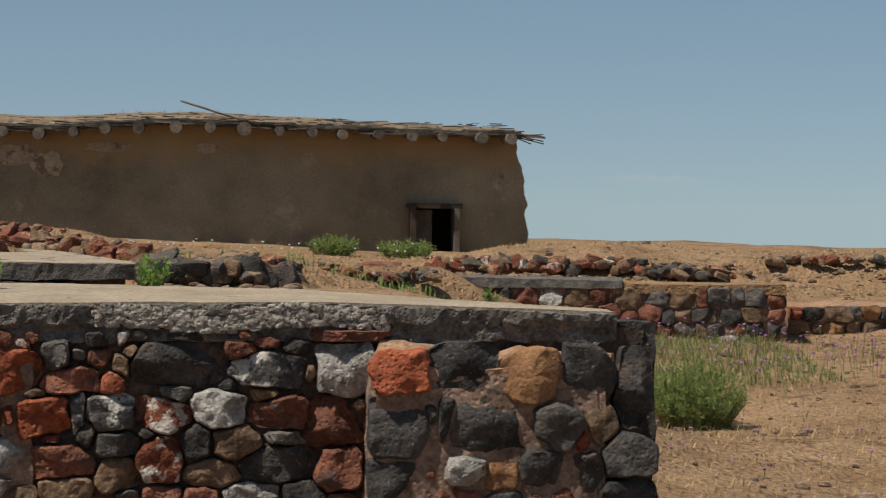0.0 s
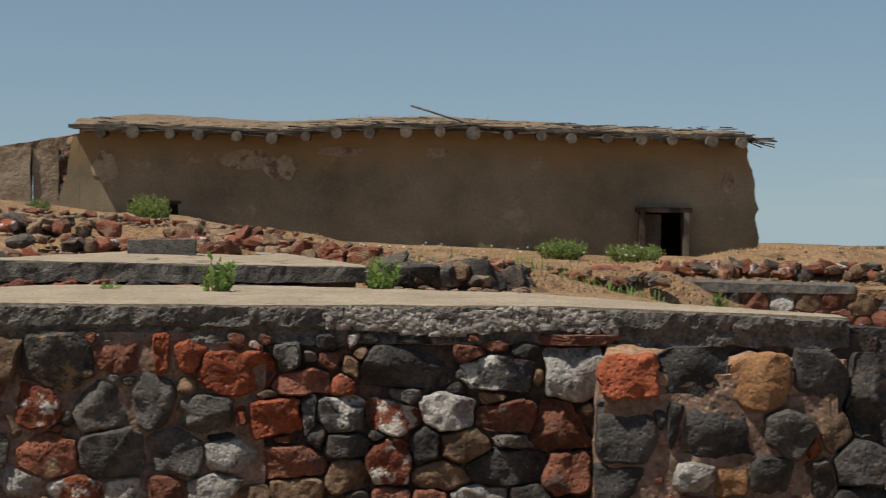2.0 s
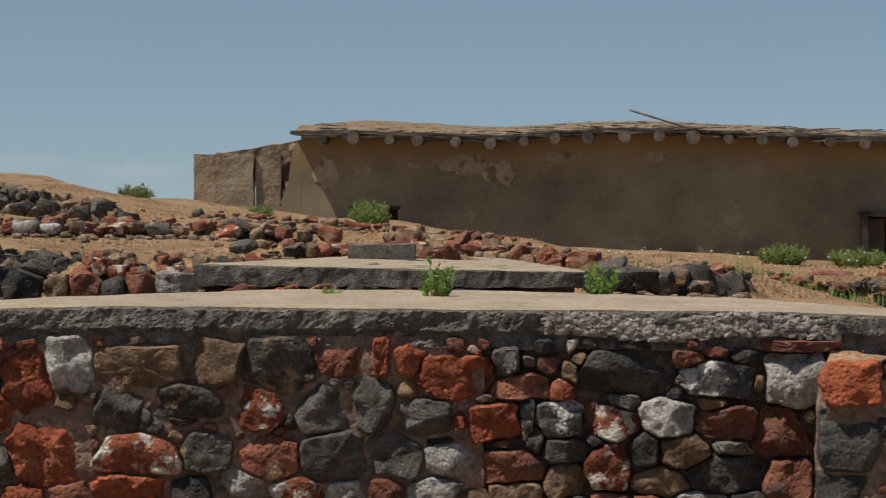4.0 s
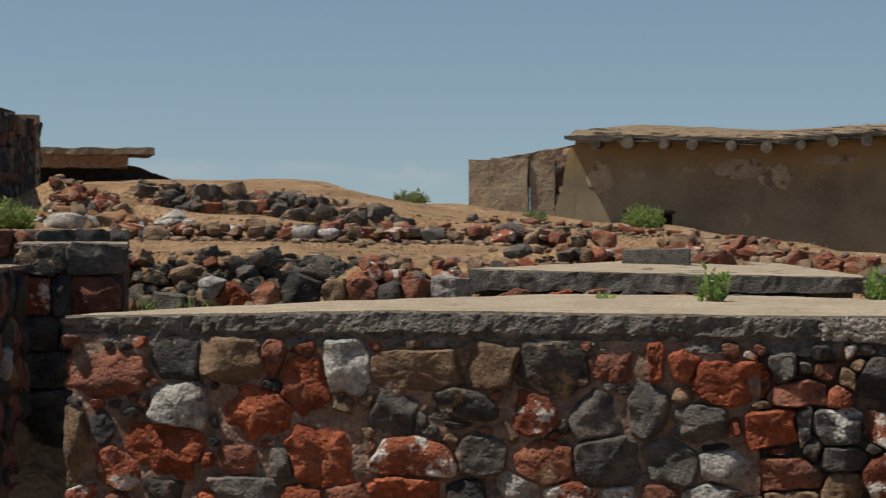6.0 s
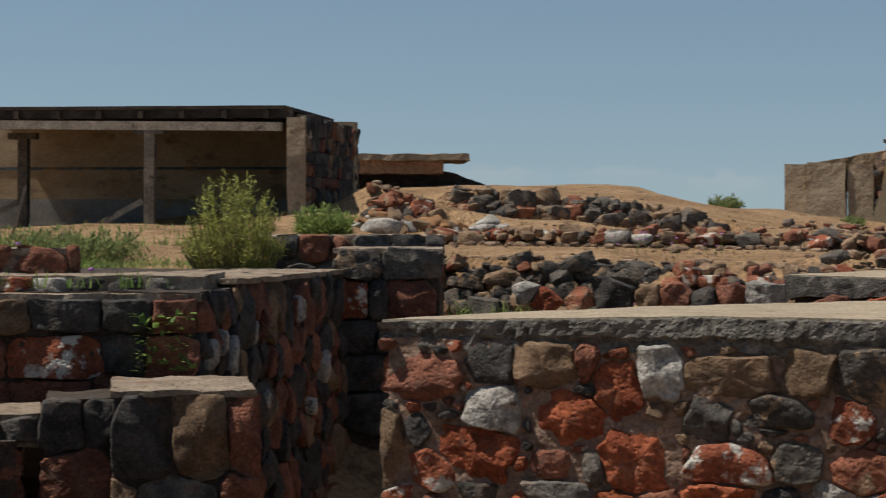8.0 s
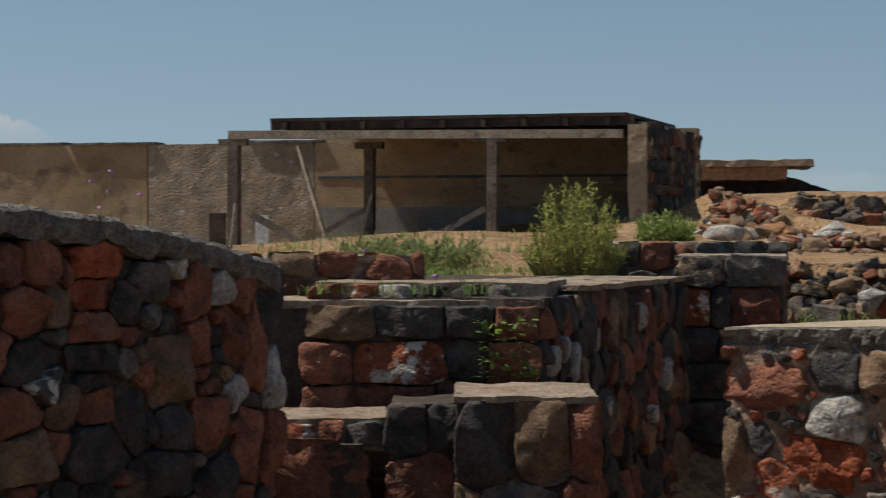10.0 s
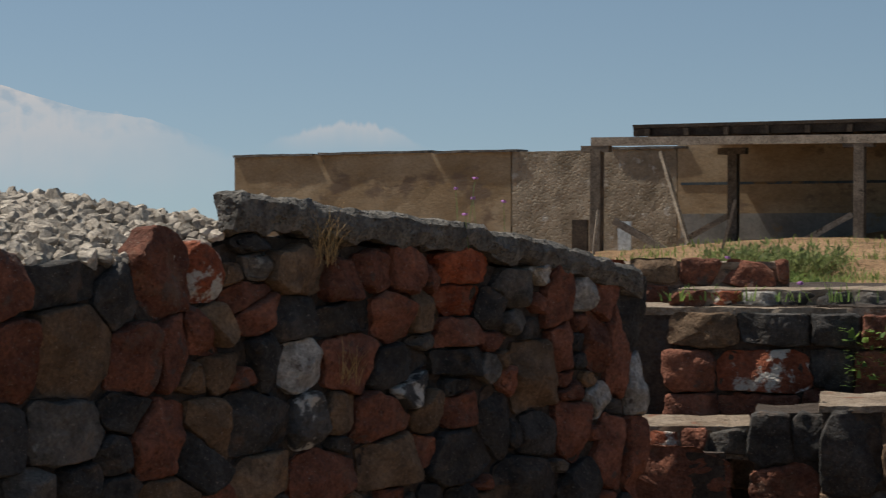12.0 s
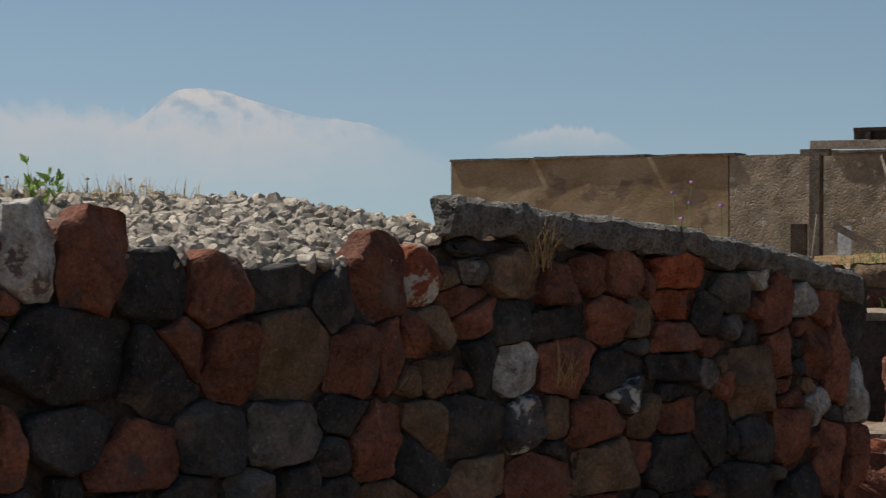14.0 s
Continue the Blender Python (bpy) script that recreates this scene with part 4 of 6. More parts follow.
stones(side, [
    (2.59, 1.21, 0.25, 0.23, "rust", 0),
    (2.93, 1.15, 0.25, 0.15, "brown", 0),
    (2.54, 1.05, 0.21, 0.13, "dark", 0),
    (1.47, 1.04, 0.36, 0.19, "dark", 0),
    (1.26, 1.03, 0.09, 0.26, "rust", 0),
    (1.99, 1.01, 0.28, 0.21, "dark", 0),
    (2.30, 1.01, 0.31, 0.20, "grey", 0),
    (1.68, 0.98, 0.37, 0.22, "rust", 0),
    (2.69, 0.96, 0.26, 0.25, "rust", 0),
    (2.91, 0.95, 0.21, 0.25, "brown", 0),
    (2.49, 0.92, 0.15, 0.13, "dark", 0),
    (1.93, 0.85, 0.22, 0.11, "dark", 0),
    (2.14, 0.85, 0.23, 0.10, "grey", 0),
    (2.35, 0.85, 0.18, 0.11, "dark", 0),
    (2.52, 0.80, 0.17, 0.11, "dark", 0),
])
stones(side, [
    (2.74, 0.77, 0.27, 0.12, "brown", 0),
])
stones(side, [
    (3.37, 1.47, 0.28, 0.15, "brown", 0),
    (3.79, 1.47, 0.19, 0.13, "rust", 0),
    (3.98, 1.47, 0.18, 0.15, "rust", 0),
    (4.34, 1.47, 0.31, 0.16, "red", 0),
    (4.89, 1.44, 0.12, 0.07, "white", 0),
    (3.60, 1.43, 0.16, 0.15, "rust", 0),
    (4.68, 1.40, 0.26, 0.13, "grey", 0),
    (3.12, 1.38, 0.25, 0.15, "rust", 0),
    (4.33, 1.37, 0.25, 0.14, "red", 0),
    (5.02, 1.36, 0.21, 0.27, "rust", 0),
    (5.36, 1.36, 0.19, 0.24, "rust", 0),
    (5.18, 1.35, 0.16, 0.13, "white", 0),
    (4.54, 1.32, 0.18, 0.16, "dark", 0),
    (3.35, 1.32, 0.25, 0.15, "dark", 0),
    (3.90, 1.31, 0.22, 0.16, "rust", 0),
])
stones(side, [
    (4.10, 1.31, 0.18, 0.17, "brown", 0),
    (3.63, 1.31, 0.32, 0.14, "dark", 0),
    (5.60, 1.25, 0.25, 0.29, "dark", 0),
    (4.32, 1.21, 0.27, 0.16, "rust", 0),
])
stones(side, [
    (3.14, 1.36, 0.25, 0.17, "rust", 0),
    (2.91, 1.28, 0.21, 0.18, "rust", 0),
    (3.39, 1.16, 0.21, 0.17, "white", 0),
    (3.66, 1.16, 0.25, 0.22, "rust", 0),
    (3.21, 1.16, 0.14, 0.21, "dark", 0),
    (5.05, 1.15, 0.17, 0.23, "rust", 0),
    (5.31, 1.15, 0.18, 0.27, "rust", 0),
    (4.32, 1.14, 0.33, 0.18, "dark", 0),
    (2.87, 1.14, 0.25, 0.11, "brown", 0),
    (3.98, 1.11, 0.36, 0.17, "dark", 0),
    (5.47, 1.10, 0.15, 0.39, "rust", 0),
    (4.03, 1.05, 0.21, 0.16, "darkwhite", 0),
    (4.82, 1.05, 0.28, 0.29, "brown", 0),
    (3.16, 0.98, 0.31, 0.21, "dark", 0),
    (3.61, 0.97, 0.16, 0.16, "brown", 0),
])
stones(side, [
    (3.42, 0.96, 0.16, 0.17, "darkwhite", 0),
    (5.65, 0.96, 0.18, 0.27, "white", 0),
    (4.12, 0.95, 0.14, 0.15, "brown", 0),
    (3.81, 0.94, 0.25, 0.16, "rust", 0),
    (5.33, 0.92, 0.14, 0.14, "white", 0),
    (2.88, 0.90, 0.26, 0.29, "dark", 0),
    (4.58, 0.87, 0.19, 0.24, "dark", 0),
    (5.11, 0.81, 0.22, 0.26, "rust", 0),
    (4.86, 0.81, 0.29, 0.18, "dark", 0),
    (3.18, 0.78, 0.30, 0.16, "brown", 0),
    (3.88, 0.77, 0.33, 0.20, "brown", 0),
    (3.52, 0.77, 0.34, 0.16, "rust", 0),
    (4.34, 0.75, 0.37, 0.21, "dark", 0),
    (5.42, 0.68, 0.23, 0.30, "rust", 0),
    (5.63, 0.64, 0.19, 0.35, "rust", 0),
])
stones(side, [
    (4.76, 0.63, 0.48, 0.19, "dark", 0),
    (5.18, 0.55, 0.26, 0.19, "dark", 0),
])
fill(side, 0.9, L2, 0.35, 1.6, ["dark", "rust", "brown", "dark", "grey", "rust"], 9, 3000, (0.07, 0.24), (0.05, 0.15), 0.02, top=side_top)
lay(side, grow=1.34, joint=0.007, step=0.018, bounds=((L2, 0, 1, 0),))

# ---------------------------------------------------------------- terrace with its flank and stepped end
# Dark kinds are favoured to put the flank's deep shade into the stone colours.
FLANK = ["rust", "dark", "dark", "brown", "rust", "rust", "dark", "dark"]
M3, L3 = along(-6.02, 8.65, -7.0, 11.75)
flank = thing("wall_flank", M3, "dark red and black masonry flank of a terrace, in shade", "stone wall", kind="structure")
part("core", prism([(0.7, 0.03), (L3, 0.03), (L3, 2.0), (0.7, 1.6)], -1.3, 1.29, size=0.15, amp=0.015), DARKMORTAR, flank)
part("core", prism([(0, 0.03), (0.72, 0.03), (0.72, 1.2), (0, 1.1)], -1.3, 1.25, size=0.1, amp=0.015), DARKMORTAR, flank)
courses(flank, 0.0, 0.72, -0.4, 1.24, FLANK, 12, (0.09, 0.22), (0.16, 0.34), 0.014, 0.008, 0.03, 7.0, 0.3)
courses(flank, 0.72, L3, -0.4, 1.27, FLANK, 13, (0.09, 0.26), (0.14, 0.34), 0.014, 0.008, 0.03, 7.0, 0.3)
part("ledge_top", prism([(0.66, 0.01), (L3, 0.01), (L3, 0.9), (0.66, 0.9)], 1.265, 1.295, size=0.05, amp=0.008, freq=6), LIMEDTOP, flank, "pale lime-washed ledge")
rng = np.random.default_rng(8)
for u, v in ((0.18, 0.93), (0.34, 0.98), (0.5, 0.9), (0.95, 1.0), (1.9, 1.08), (2.2, 0.5), (2.5, 0.7), (1.2, 0.62)):
    put_stone(flank, u, v, 0.1, rng.uniform(0.12, 0.24), "white", rng, 0.045, 0.1, name="limed_stone")

M4, L4 = along(-7.4, 7.75, -6.02, 8.65)
steps = thing("wall_stair", M4, "stepped masonry end of a terrace in red tuff with grass", "stone wall", kind="structure")
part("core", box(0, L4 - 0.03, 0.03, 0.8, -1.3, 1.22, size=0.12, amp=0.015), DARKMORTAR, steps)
part("step_top", box(0.2, L4, 0.015, 0.7, 1.2, 1.24, size=0.05, amp=0.009, freq=7), LIMEDTOP, steps, "lime-washed step top")
part("upper_step", prism([(0.45, 0.3), (L4, 0.25), (L4 + 0.1, 1.0), (0.45, 1.0)], 1.2, 1.325, size=0.05, amp=0.009, freq=6), LIMEDTOP, steps, "lime-washed upper step")
stones(steps, [(0.52, 1.285, 0.16, 0.08, "rust", 0), (0.7, 1.28, 0.17, 0.07, "redwhite", 0), (0.88, 1.285, 0.18, 0.08, "white", 6), (1.07, 1.28, 0.18, 0.08, "dark", 0),
               (1.26, 1.285, 0.18, 0.08, "dark", 0), (1.45, 1.28, 0.2, 0.08, "grey", 0)], 0.03, -0.27)
lay(steps, -0.27, bounds=((0, 1.318, 0, 1),), deep=0.05)
stones(steps, [
    (0.62, 1.13, 0.32, 0.16, "brown", 0), (0.98, 1.14, 0.34, 0.15, "dark", 3), (1.28, 1.14, 0.24, 0.16, "dark", 0), (1.5, 1.13, 0.2, 0.17, "rust", 0),
    (0.55, 0.92, 0.24, 0.19, "rust", 0), (0.93, 0.92, 0.46, 0.2, "redwhite", -2), (1.26, 0.93, 0.2, 0.2, "dark", 0), (1.5, 0.92, 0.24, 0.22, "rust", 0),
    (0.57, 0.68, 0.26, 0.23, "rust", 0), (0.9, 0.7, 0.38, 0.22, "rust", 2), (1.22, 0.7, 0.22, 0.26, "rust", 0), (1.48, 0.68, 0.26, 0.24, "dark", 0),
    (0.6, 0.44, 0.3, 0.2, "dark", 0), (0.95, 0.44, 0.36, 0.2, "brown", 0), (1.35, 0.44, 0.4, 0.2, "dark", 0)], 0.04, square=True)
lay(steps, grow=1.16, bounds=((L4, 0, 1, 0), (0, 1.215, 0, 1)))
# row of red stones on the terrace behind
M4b, L4b = along(-7.95, 8.3, -7.09, 9.05)
kerb = thing("low_kerb", M4b, "low row of red tuff stones at the terrace edge", "stone row", kind="structure")
part("core", box(0, L4b, 0.02, 0.3, 1.1, 1.45, size=0.08, amp=0.012), MORTAR, kerb)
courses(kerb, 0, L4b, 1.2, 1.47, ["rust", "red", "brown", "rust"], 21, (0.2, 0.34), (0.11, 0.15), 0.02)
part("kerb_top", box(0.0, L4b, 0.01, 0.35, 1.42, 1.455, size=0.06, amp=0.015), LIMEDTOP, kerb)

# landing blocks in the pit
MB, LB = along(-5.98, 7.36, -5.2, 7.94)
landing = thing("wall_landing", MB, "square landing block of brown and black stone", "stone block", kind="structure")
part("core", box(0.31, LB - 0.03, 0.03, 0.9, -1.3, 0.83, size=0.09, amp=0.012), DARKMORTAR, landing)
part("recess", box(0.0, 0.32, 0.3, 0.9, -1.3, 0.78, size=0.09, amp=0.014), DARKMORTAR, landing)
part("landing_top", box(0.3, LB - 0.02, 0.02, 0.9, 0.81, 0.84, size=0.045, amp=0.011, freq=7), LIMEDTOP, landing)
stones(landing, [(0.44, 0.63, 0.27, 0.34, "dark", 0), (0.7, 0.64, 0.26, 0.38, "brown", -8), (0.9, 0.66, 0.16, 0.4, "rust", 0),
                 (0.2, 0.36, 0.4, 0.18, "brown", 0), (0.6, 0.33, 0.38, 0.24, "grey", 5), (0.87, 0.34, 0.18, 0.24, "rust", 0), (0.3, 0.12, 0.5, 0.2, "dark", 0),
                 (0.75, 0.1, 0.4, 0.2, "dark", 0)], 0.03, square=True)
# Recess stones are set dark, so the recess's shade lies in their colour.
stones(landing, [(0.08, 0.66, 0.2, 0.24, "dark", 0), (0.26, 0.68, 0.18, 0.2, "dark", 0), (0.14, 0.42, 0.3, 0.24, "rust", 0), (0.15, 0.16, 0.32, 0.26, "dark", 0)], 0.03, -0.3, True)
lay(landing, -0.3, 1.1)
lay(landing, grow=1.1, bounds=((LB, 0, 1, 0), (0.3, 0, -1, 0), (0, 0.82, 0, 1)))
MC, LC = along(-6.6, 7.1, -6.18, 7.45)
low_step = thing("wall_low_step", MC, "low step of red tuff with a limed top", "stone block", kind="structure")
part("core", box(0, LC - 0.02, 0.03, 0.7, -1.3, 0.6, size=0.09, amp=0.012), DARKMORTAR, low_step)
part("step_slab", box(-0.1, LC + 0.1, 0.22, 0.8, 0.55, 0.71, size=0.06, amp=0.01, freq=8), LIMEDTOP, low_step)
stones(low_step, [(0.02, 0.64, 0.2, 0.11, "white", 0), (0.22, 0.635, 0.2, 0.1, "redwhite", 0), (0.38, 0.64, 0.14, 0.11, "rust", 0), (0.54, 0.635, 0.2, 0.11, "grey", 0)], 0.025, -0.21)
lay(low_step, -0.21, 1.2, bounds=((0, 0.7, 0, 1),), deep=0.05)
stones(low_step, [(0.25, 0.42, 0.52, 0.36, "rust", 0), (0.3, 0.1, 0.5, 0.26, "brown", 0)], 0.03, square=True)
lay(low_step, grow=1.16)

# squared pier at the terrace corner
M5, L5 = along(-7.05, 11.62, -6.43, 11.95)
block = thing("wall_corner", M5, "squared black and red ashlar corner of a terrace", "stone wall", kind="structure")
part("core", box(0.02, L5 - 0.02, 0.03, 1.6, -1.3, 1.42, size=0.1, amp=0.012), DARKMORTAR, block)
part("corner_top", box(0.0, L5, 0.01, 1.2, 1.4, 1.43, size=0.06, amp=0.008, freq=7), LIMEDTOP, block)
stones(block, [(0.17, 1.32, 0.3, 0.18, "dustdark", 0), (0.49, 1.33, 0.36, 0.19, "grey", 0), (0.12, 1.1, 0.2, 0.24, "redwhite", 0), (0.29, 1.1, 0.13, 0.24, "dark", 0),
               (0.5, 1.1, 0.28, 0.24, "rust", 0), (0.15, 0.86, 0.28, 0.2, "dark", 0), (0.37, 0.84, 0.2, 0.14, "grey", 0),
               (0.57, 0.86, 0.2, 0.22, "rust", 0), (0.2, 0.62, 0.36, 0.2, "dark", 0), (0.54, 0.62, 0.3, 0.2, "grey", 0), (0.3, 0.36, 0.5, 0.24, "dark", 0)], 0.04, square=True)
lay(block, grow=1.16, bounds=((L5, 0, 1, 0),))
M5b, L5b = along(-8.5, 12.9, -7.3, 13.6)
back_ledge = thing("wall_back_ledge", M5b, "low limed ledge of rubble at the back of the terrace", "stone wall", kind="structure")
part("core", box(0, L5b, 0.03, 0.6, 0.9, 1.5, size=0.1, amp=0.015), MORTAR, back_ledge)
part("ledge_top", box(0.0, L5b, 0.02, 0.7, 1.46, 1.5, size=0.06, amp=0.018, freq=7), LIMEDTOP, back_ledge)
courses(back_ledge, 0, L5b, 1.2, 1.5, ["rust", "grey", "dark", "rust"], 31, (0.15, 0.3), (0.12, 0.2), 0.03)

# ---------------------------------------------------------------- second slab
M6, L6 = along(-4.55, 13.24, -2.04, 13.85)
slab = thing("wall_low", M6, "low wall topped by a wide sandy concrete slab", "stone wall", kind="structure")
slab_ring = [(0, 0), (L6 * 0.5, -0.03), (L6, 0), (L6 + 0.05, 0.3), (L6 - 0.2, 5.8), (1.2, 5.9), (0.9, 2.5)]
slab_tops = [1.25, 1.225, 1.205, 1.205, 1.17, 1.23, 1.25]
part("core", prism([(0.05, 0.08), (L6 - 0.05, 0.08), (L6 - 0.3, 3), (1.0, 3)], 0.3, 1.12, size=0.15, amp=0.02), DARKMORTAR, slab)
part("cap", prism(slab_ring, 1.11, 1.2, size=0.06, amp=0.014, freq=8, tops=slab_tops), CONCRETE, slab)
part("top_screed", prism([(x, y + (0.04 if y < 0.1 else -0.02)) for x, y in slab_ring], 1.12, 1.2, size=0.2, amp=0.004, tops=[z + 0.008 for z in slab_tops]), SCREED, slab)
stones(slab, [(0.3, 1.04, 0.2, 0.12, "rust", 0), (0.62, 1.05, 0.16, 0.11, "red", 0), (0.86, 1.05, 0.18, 0.11, "redwhite", 0), (1.1, 1.05, 0.2, 0.12, "dark", 0),
              (1.4, 1.04, 0.2, 0.1, "rust", 0), (1.75, 1.03, 0.24, 0.1, "dark", 0), (2.1, 1.03, 0.24, 0.1, "dark", 0), (-0.14, 1.12, 0.22, 0.15, "white", 0),
              (-0.36, 1.11, 0.17, 0.14, "rust", 0), (-0.54, 1.1, 0.15, 0.13, "dark", 8), (-0.72, 1.11, 0.18, 0.15, "rust", 0), (-0.92, 1.1, 0.16, 0.14, "brown", -6), (-1.15, 1.11, 0.24, 0.18, "dark", 0), (-1.38, 1.08, 0.16, 0.12, "dustred", 0),
              (-1.62, 1.07, 0.16, 0.12, "red", 10), (-1.75, 1.12, 0.14, 0.12, "white", 0)], 0.06)
lay(slab)
MK, LK = along(-4.1, 15.5, -3.6, 15.6)
kerbstone = thing("kerb_block", MK, "grey squared block on the slab edge", "stone block")
part("body", box(0, LK, 0, 0.4, 1.2, 1.36, size=0.1, amp=0.012), CONCRETE, kerbstone)

# ---------------------------------------------------------------- walls across the sandy court
M7, L7 = along(-0.9, 22.05, 3.57, 21.71)
court = thing("wall_court", M7, "low rubble wall with a flat concrete top across the court", "stone wall", kind="structure")
part("core", box(0, L7 - 0.02, 0.03, 0.7, -0.2, 0.76, size=0.2, amp=0.02), MORTAR, court)
courses(court, 0, L7, 0.1, 0.76, ["grey", "rust", "brown", "dark", "grey", "redwhite", "rust", "white"], 41, (0.12, 0.3), (0.12, 0.2), 0.02)
part("cap", prism([(-0.05, -0.03), (L7 * 0.62, -0.03), (L7 * 0.62, 0.72), (-0.05, 0.72)], 0.76, 0.86, size=0.1, amp=0.014, freq=6, tops=[0.88, 0.84, 0.84, 0.88]), CONCRETE, court)
part("earth_top", prism([(L7 * 0.6, 0.0), (L7, 0.0), (L7, 0.8), (L7 * 0.6, 0.8)], 0.7, 0.8, size=0.12, amp=0.014, freq=6), SAND, court)
M8, L8 = along(3.75, 22.6, 6.9, 23.6)
court_end = thing("wall_court_end", M8, "low tumbled wall of red and grey rubble", "stone wall", kind="structure")
part("core", box(0, L8, 0.03, 1.2, -0.3, 0.52, size=0.2, amp=0.03), REDEARTH, court_end)
courses(court_end, 0, L8, 0.02, 0.53, ["rust", "grey", "red", "dark", "brown", "ochre"], 43, (0.12, 0.34), (0.1, 0.2), 0.03)

# ---------------------------------------------------------------- mud house


MH, LH = along(-10.25, 35.5, 1.25, 36.95)
house = thing("mud_house", MH, "long mud-plastered house with log ends under a sagging earth roof", "house")


def eave(u):
    return float(np.interp(u, [0, 1, 2.2, 3.4, 4.0, 4.8, 5.6, 6.4, 7.4, 8.6, 10, LH], [2.93, 2.92, 2.88, 2.84, 2.88, 2.95, 2.97, 2.97, 2.91, 2.87, 2.83, 2.81]))


def wall_panel(u0, u1, v0, v1, y0=0.0, y1=0.55, top=None, size=0.22, seed=0.0):
    bm = box(u0, u1, y0, y1, v0, v1, size=size, amp=0.0)
    if top:
        for v in bm.verts:
            f = (v.co.z - v0) / (v1 - v0)
            v.co.z = v0 + (top(v.co.x) + 0.09 - v0) * f
    for v in bm.verts:
        q = v.co * 1.3
        v.co.y += 0.03 * noise.noise(Vector((q.x + seed, 0, q.z)))
    return bm


D0, D1, DTOP = 9.73, 10.6, 1.62          # doorway
W0, W1_, WB, WT = 0.9, 1.72, 1.3, 1.7     # small window
part("wall", wall_panel(0, W0, 0.2, 2.8, top=eave), PLASTER, house)
part("wall", wall_panel(W0, W1_, 0.2, WB), PLASTER, house)
part("wall", wall_panel(W0, W1_, WT, 2.8, top=eave), PLASTER, house)
part("wall", wall_panel(W1_, D0, 0.2, 2.8, top=eave), PLASTER, house)
part("wall", wall_panel(D0, D1, DTOP, 2.8, top=eave), PLASTER, house)
end_bm = wall_panel(D1, LH + 0.15, 0.2, 2.8, top=eave, size=0.1)
for v in end_bm.verts:
    if v.co.x > LH - 0.4:
        f = (v.co.x - LH + 0.4) / 0.55
        v.co.x += f * (0.12 * noise.noise(Vector((0, 3, v.co.z * 2.2))) + 0.06 * noise.noise(Vector((1, 3, v.co.z * 7))) - 0.22 * max(0, (v.co.z - 2.0)) + 0.05)
part("wall", end_bm, PLASTER, house)
butt = box(-0.5, 0.0, 0.0, 0.5, 0.2, 2.85, size=0.15, amp=0.0)
for v in butt.verts:
    f = max(0.0, (v.co.z - 0.9) / 1.95)
    v.co.x *= (1 - 0.8 * f) * (1 + 0.25 * noise.noise(Vector((0, 2, v.co.z * 2.5))))
    v.co.y += 0.02 * noise.noise(v.co * 2)
part("buttress", butt, PLASTER, house, "worn sloping plaster edge")
part("back_wall", box(0, LH, 4.6, 5.1, 0.2, 2.8, size=0.8, amp=0.0), PLASTER, house)
part("end_wall", box(LH - 0.4, LH, 0.56, 4.6, 0.2, 2.75, size=0.8, amp=0.0), PLASTER, house)
part("end_wall", box(0.0, 0.4, 0.56, 4.6, 0.2, 2.75, size=0.8, amp=0.0), PLASTER, house)
door = part("door_frame", bar((D0 + 0.05, 0.02, 0.2), (D0 + 0.05, 0.02, DTOP), 0.09, 0.5), DARKWOOD, house, "dark timber door frame")
part("jamb", bar((D1 - 0.05, 0.02, 0.2), (D1 - 0.05, 0.02, DTOP - 0.05), 0.09, 0.5), POSTWOOD, door)
part("lintel", bar((D0 - 0.05, 0.0, DTOP + 0.0), (D1 + 0.05, 0.0, DTOP - 0.01), 0.42, 0.09), DARKWOOD, door)
part("door_leaf", box(D0 + 0.1, D0 + 0.42, 0.16, 0.21, 0.2, DTOP - 0.08, size=0.5, amp=0.0), POSTWOOD, door)
win = part("window_frame", bar((W0 + 0.03, 0.1, WB), (W0 + 0.03, 0.1, WT), 0.06), DARKWOOD, house)
part("lintel", bar((W0 - 0.05, 0.06, WT), (W1_ + 0.05, 0.06, WT), 0.14, 0.06), DARKWOOD, win)
part("shutter", box(W0 + 0.05, W1_ - 0.02, 0.35, 0.4, WB, WT, size=0.5, amp=0.0), DARKWOOD, win)
# pale patches where the top coat has come away, and the ochre band below the eave
rng = np.random.default_rng(23)
# The patch at 0.45 also paints in the sunlit spot past the eave's shadow.
for u, v, w, t in ((7.95, 2.42, 0.3, 0.3), (2.9, 2.45, 0.9, 0.45), (3.5, 2.3, 0.6, 0.5), (0.45, 2.3, 0.5, 0.7), (11.3, 2.1, 0.22, 0.6), (4.5, 2.6, 0.9, 0.22), (6.2, 2.6, 0.5, 0.2)):
    ring = [(u + w / 2 * math.cos(a) * rng.uniform(0.6, 1.1), v + t / 2 * math.sin(a) * rng.uniform(0.6, 1.1)) for a in np.linspace(0, 6.28, 15)[:-1]]
    bm = prism(ring, 0, 0.03, size=0.08, amp=0.004)
    bmesh.ops.rotate(bm, verts=bm.verts, matrix=Matrix.Rotation(radians(90), 3, "X"))
    bmesh.ops.translate(bm, verts=bm.verts, vec=(0, 0.012 + 0.03 * noise.noise(Vector((u * 1.3, 0, v * 1.3))), 0))
    part("plaster_patch", bm, PALEPLASTER, house)
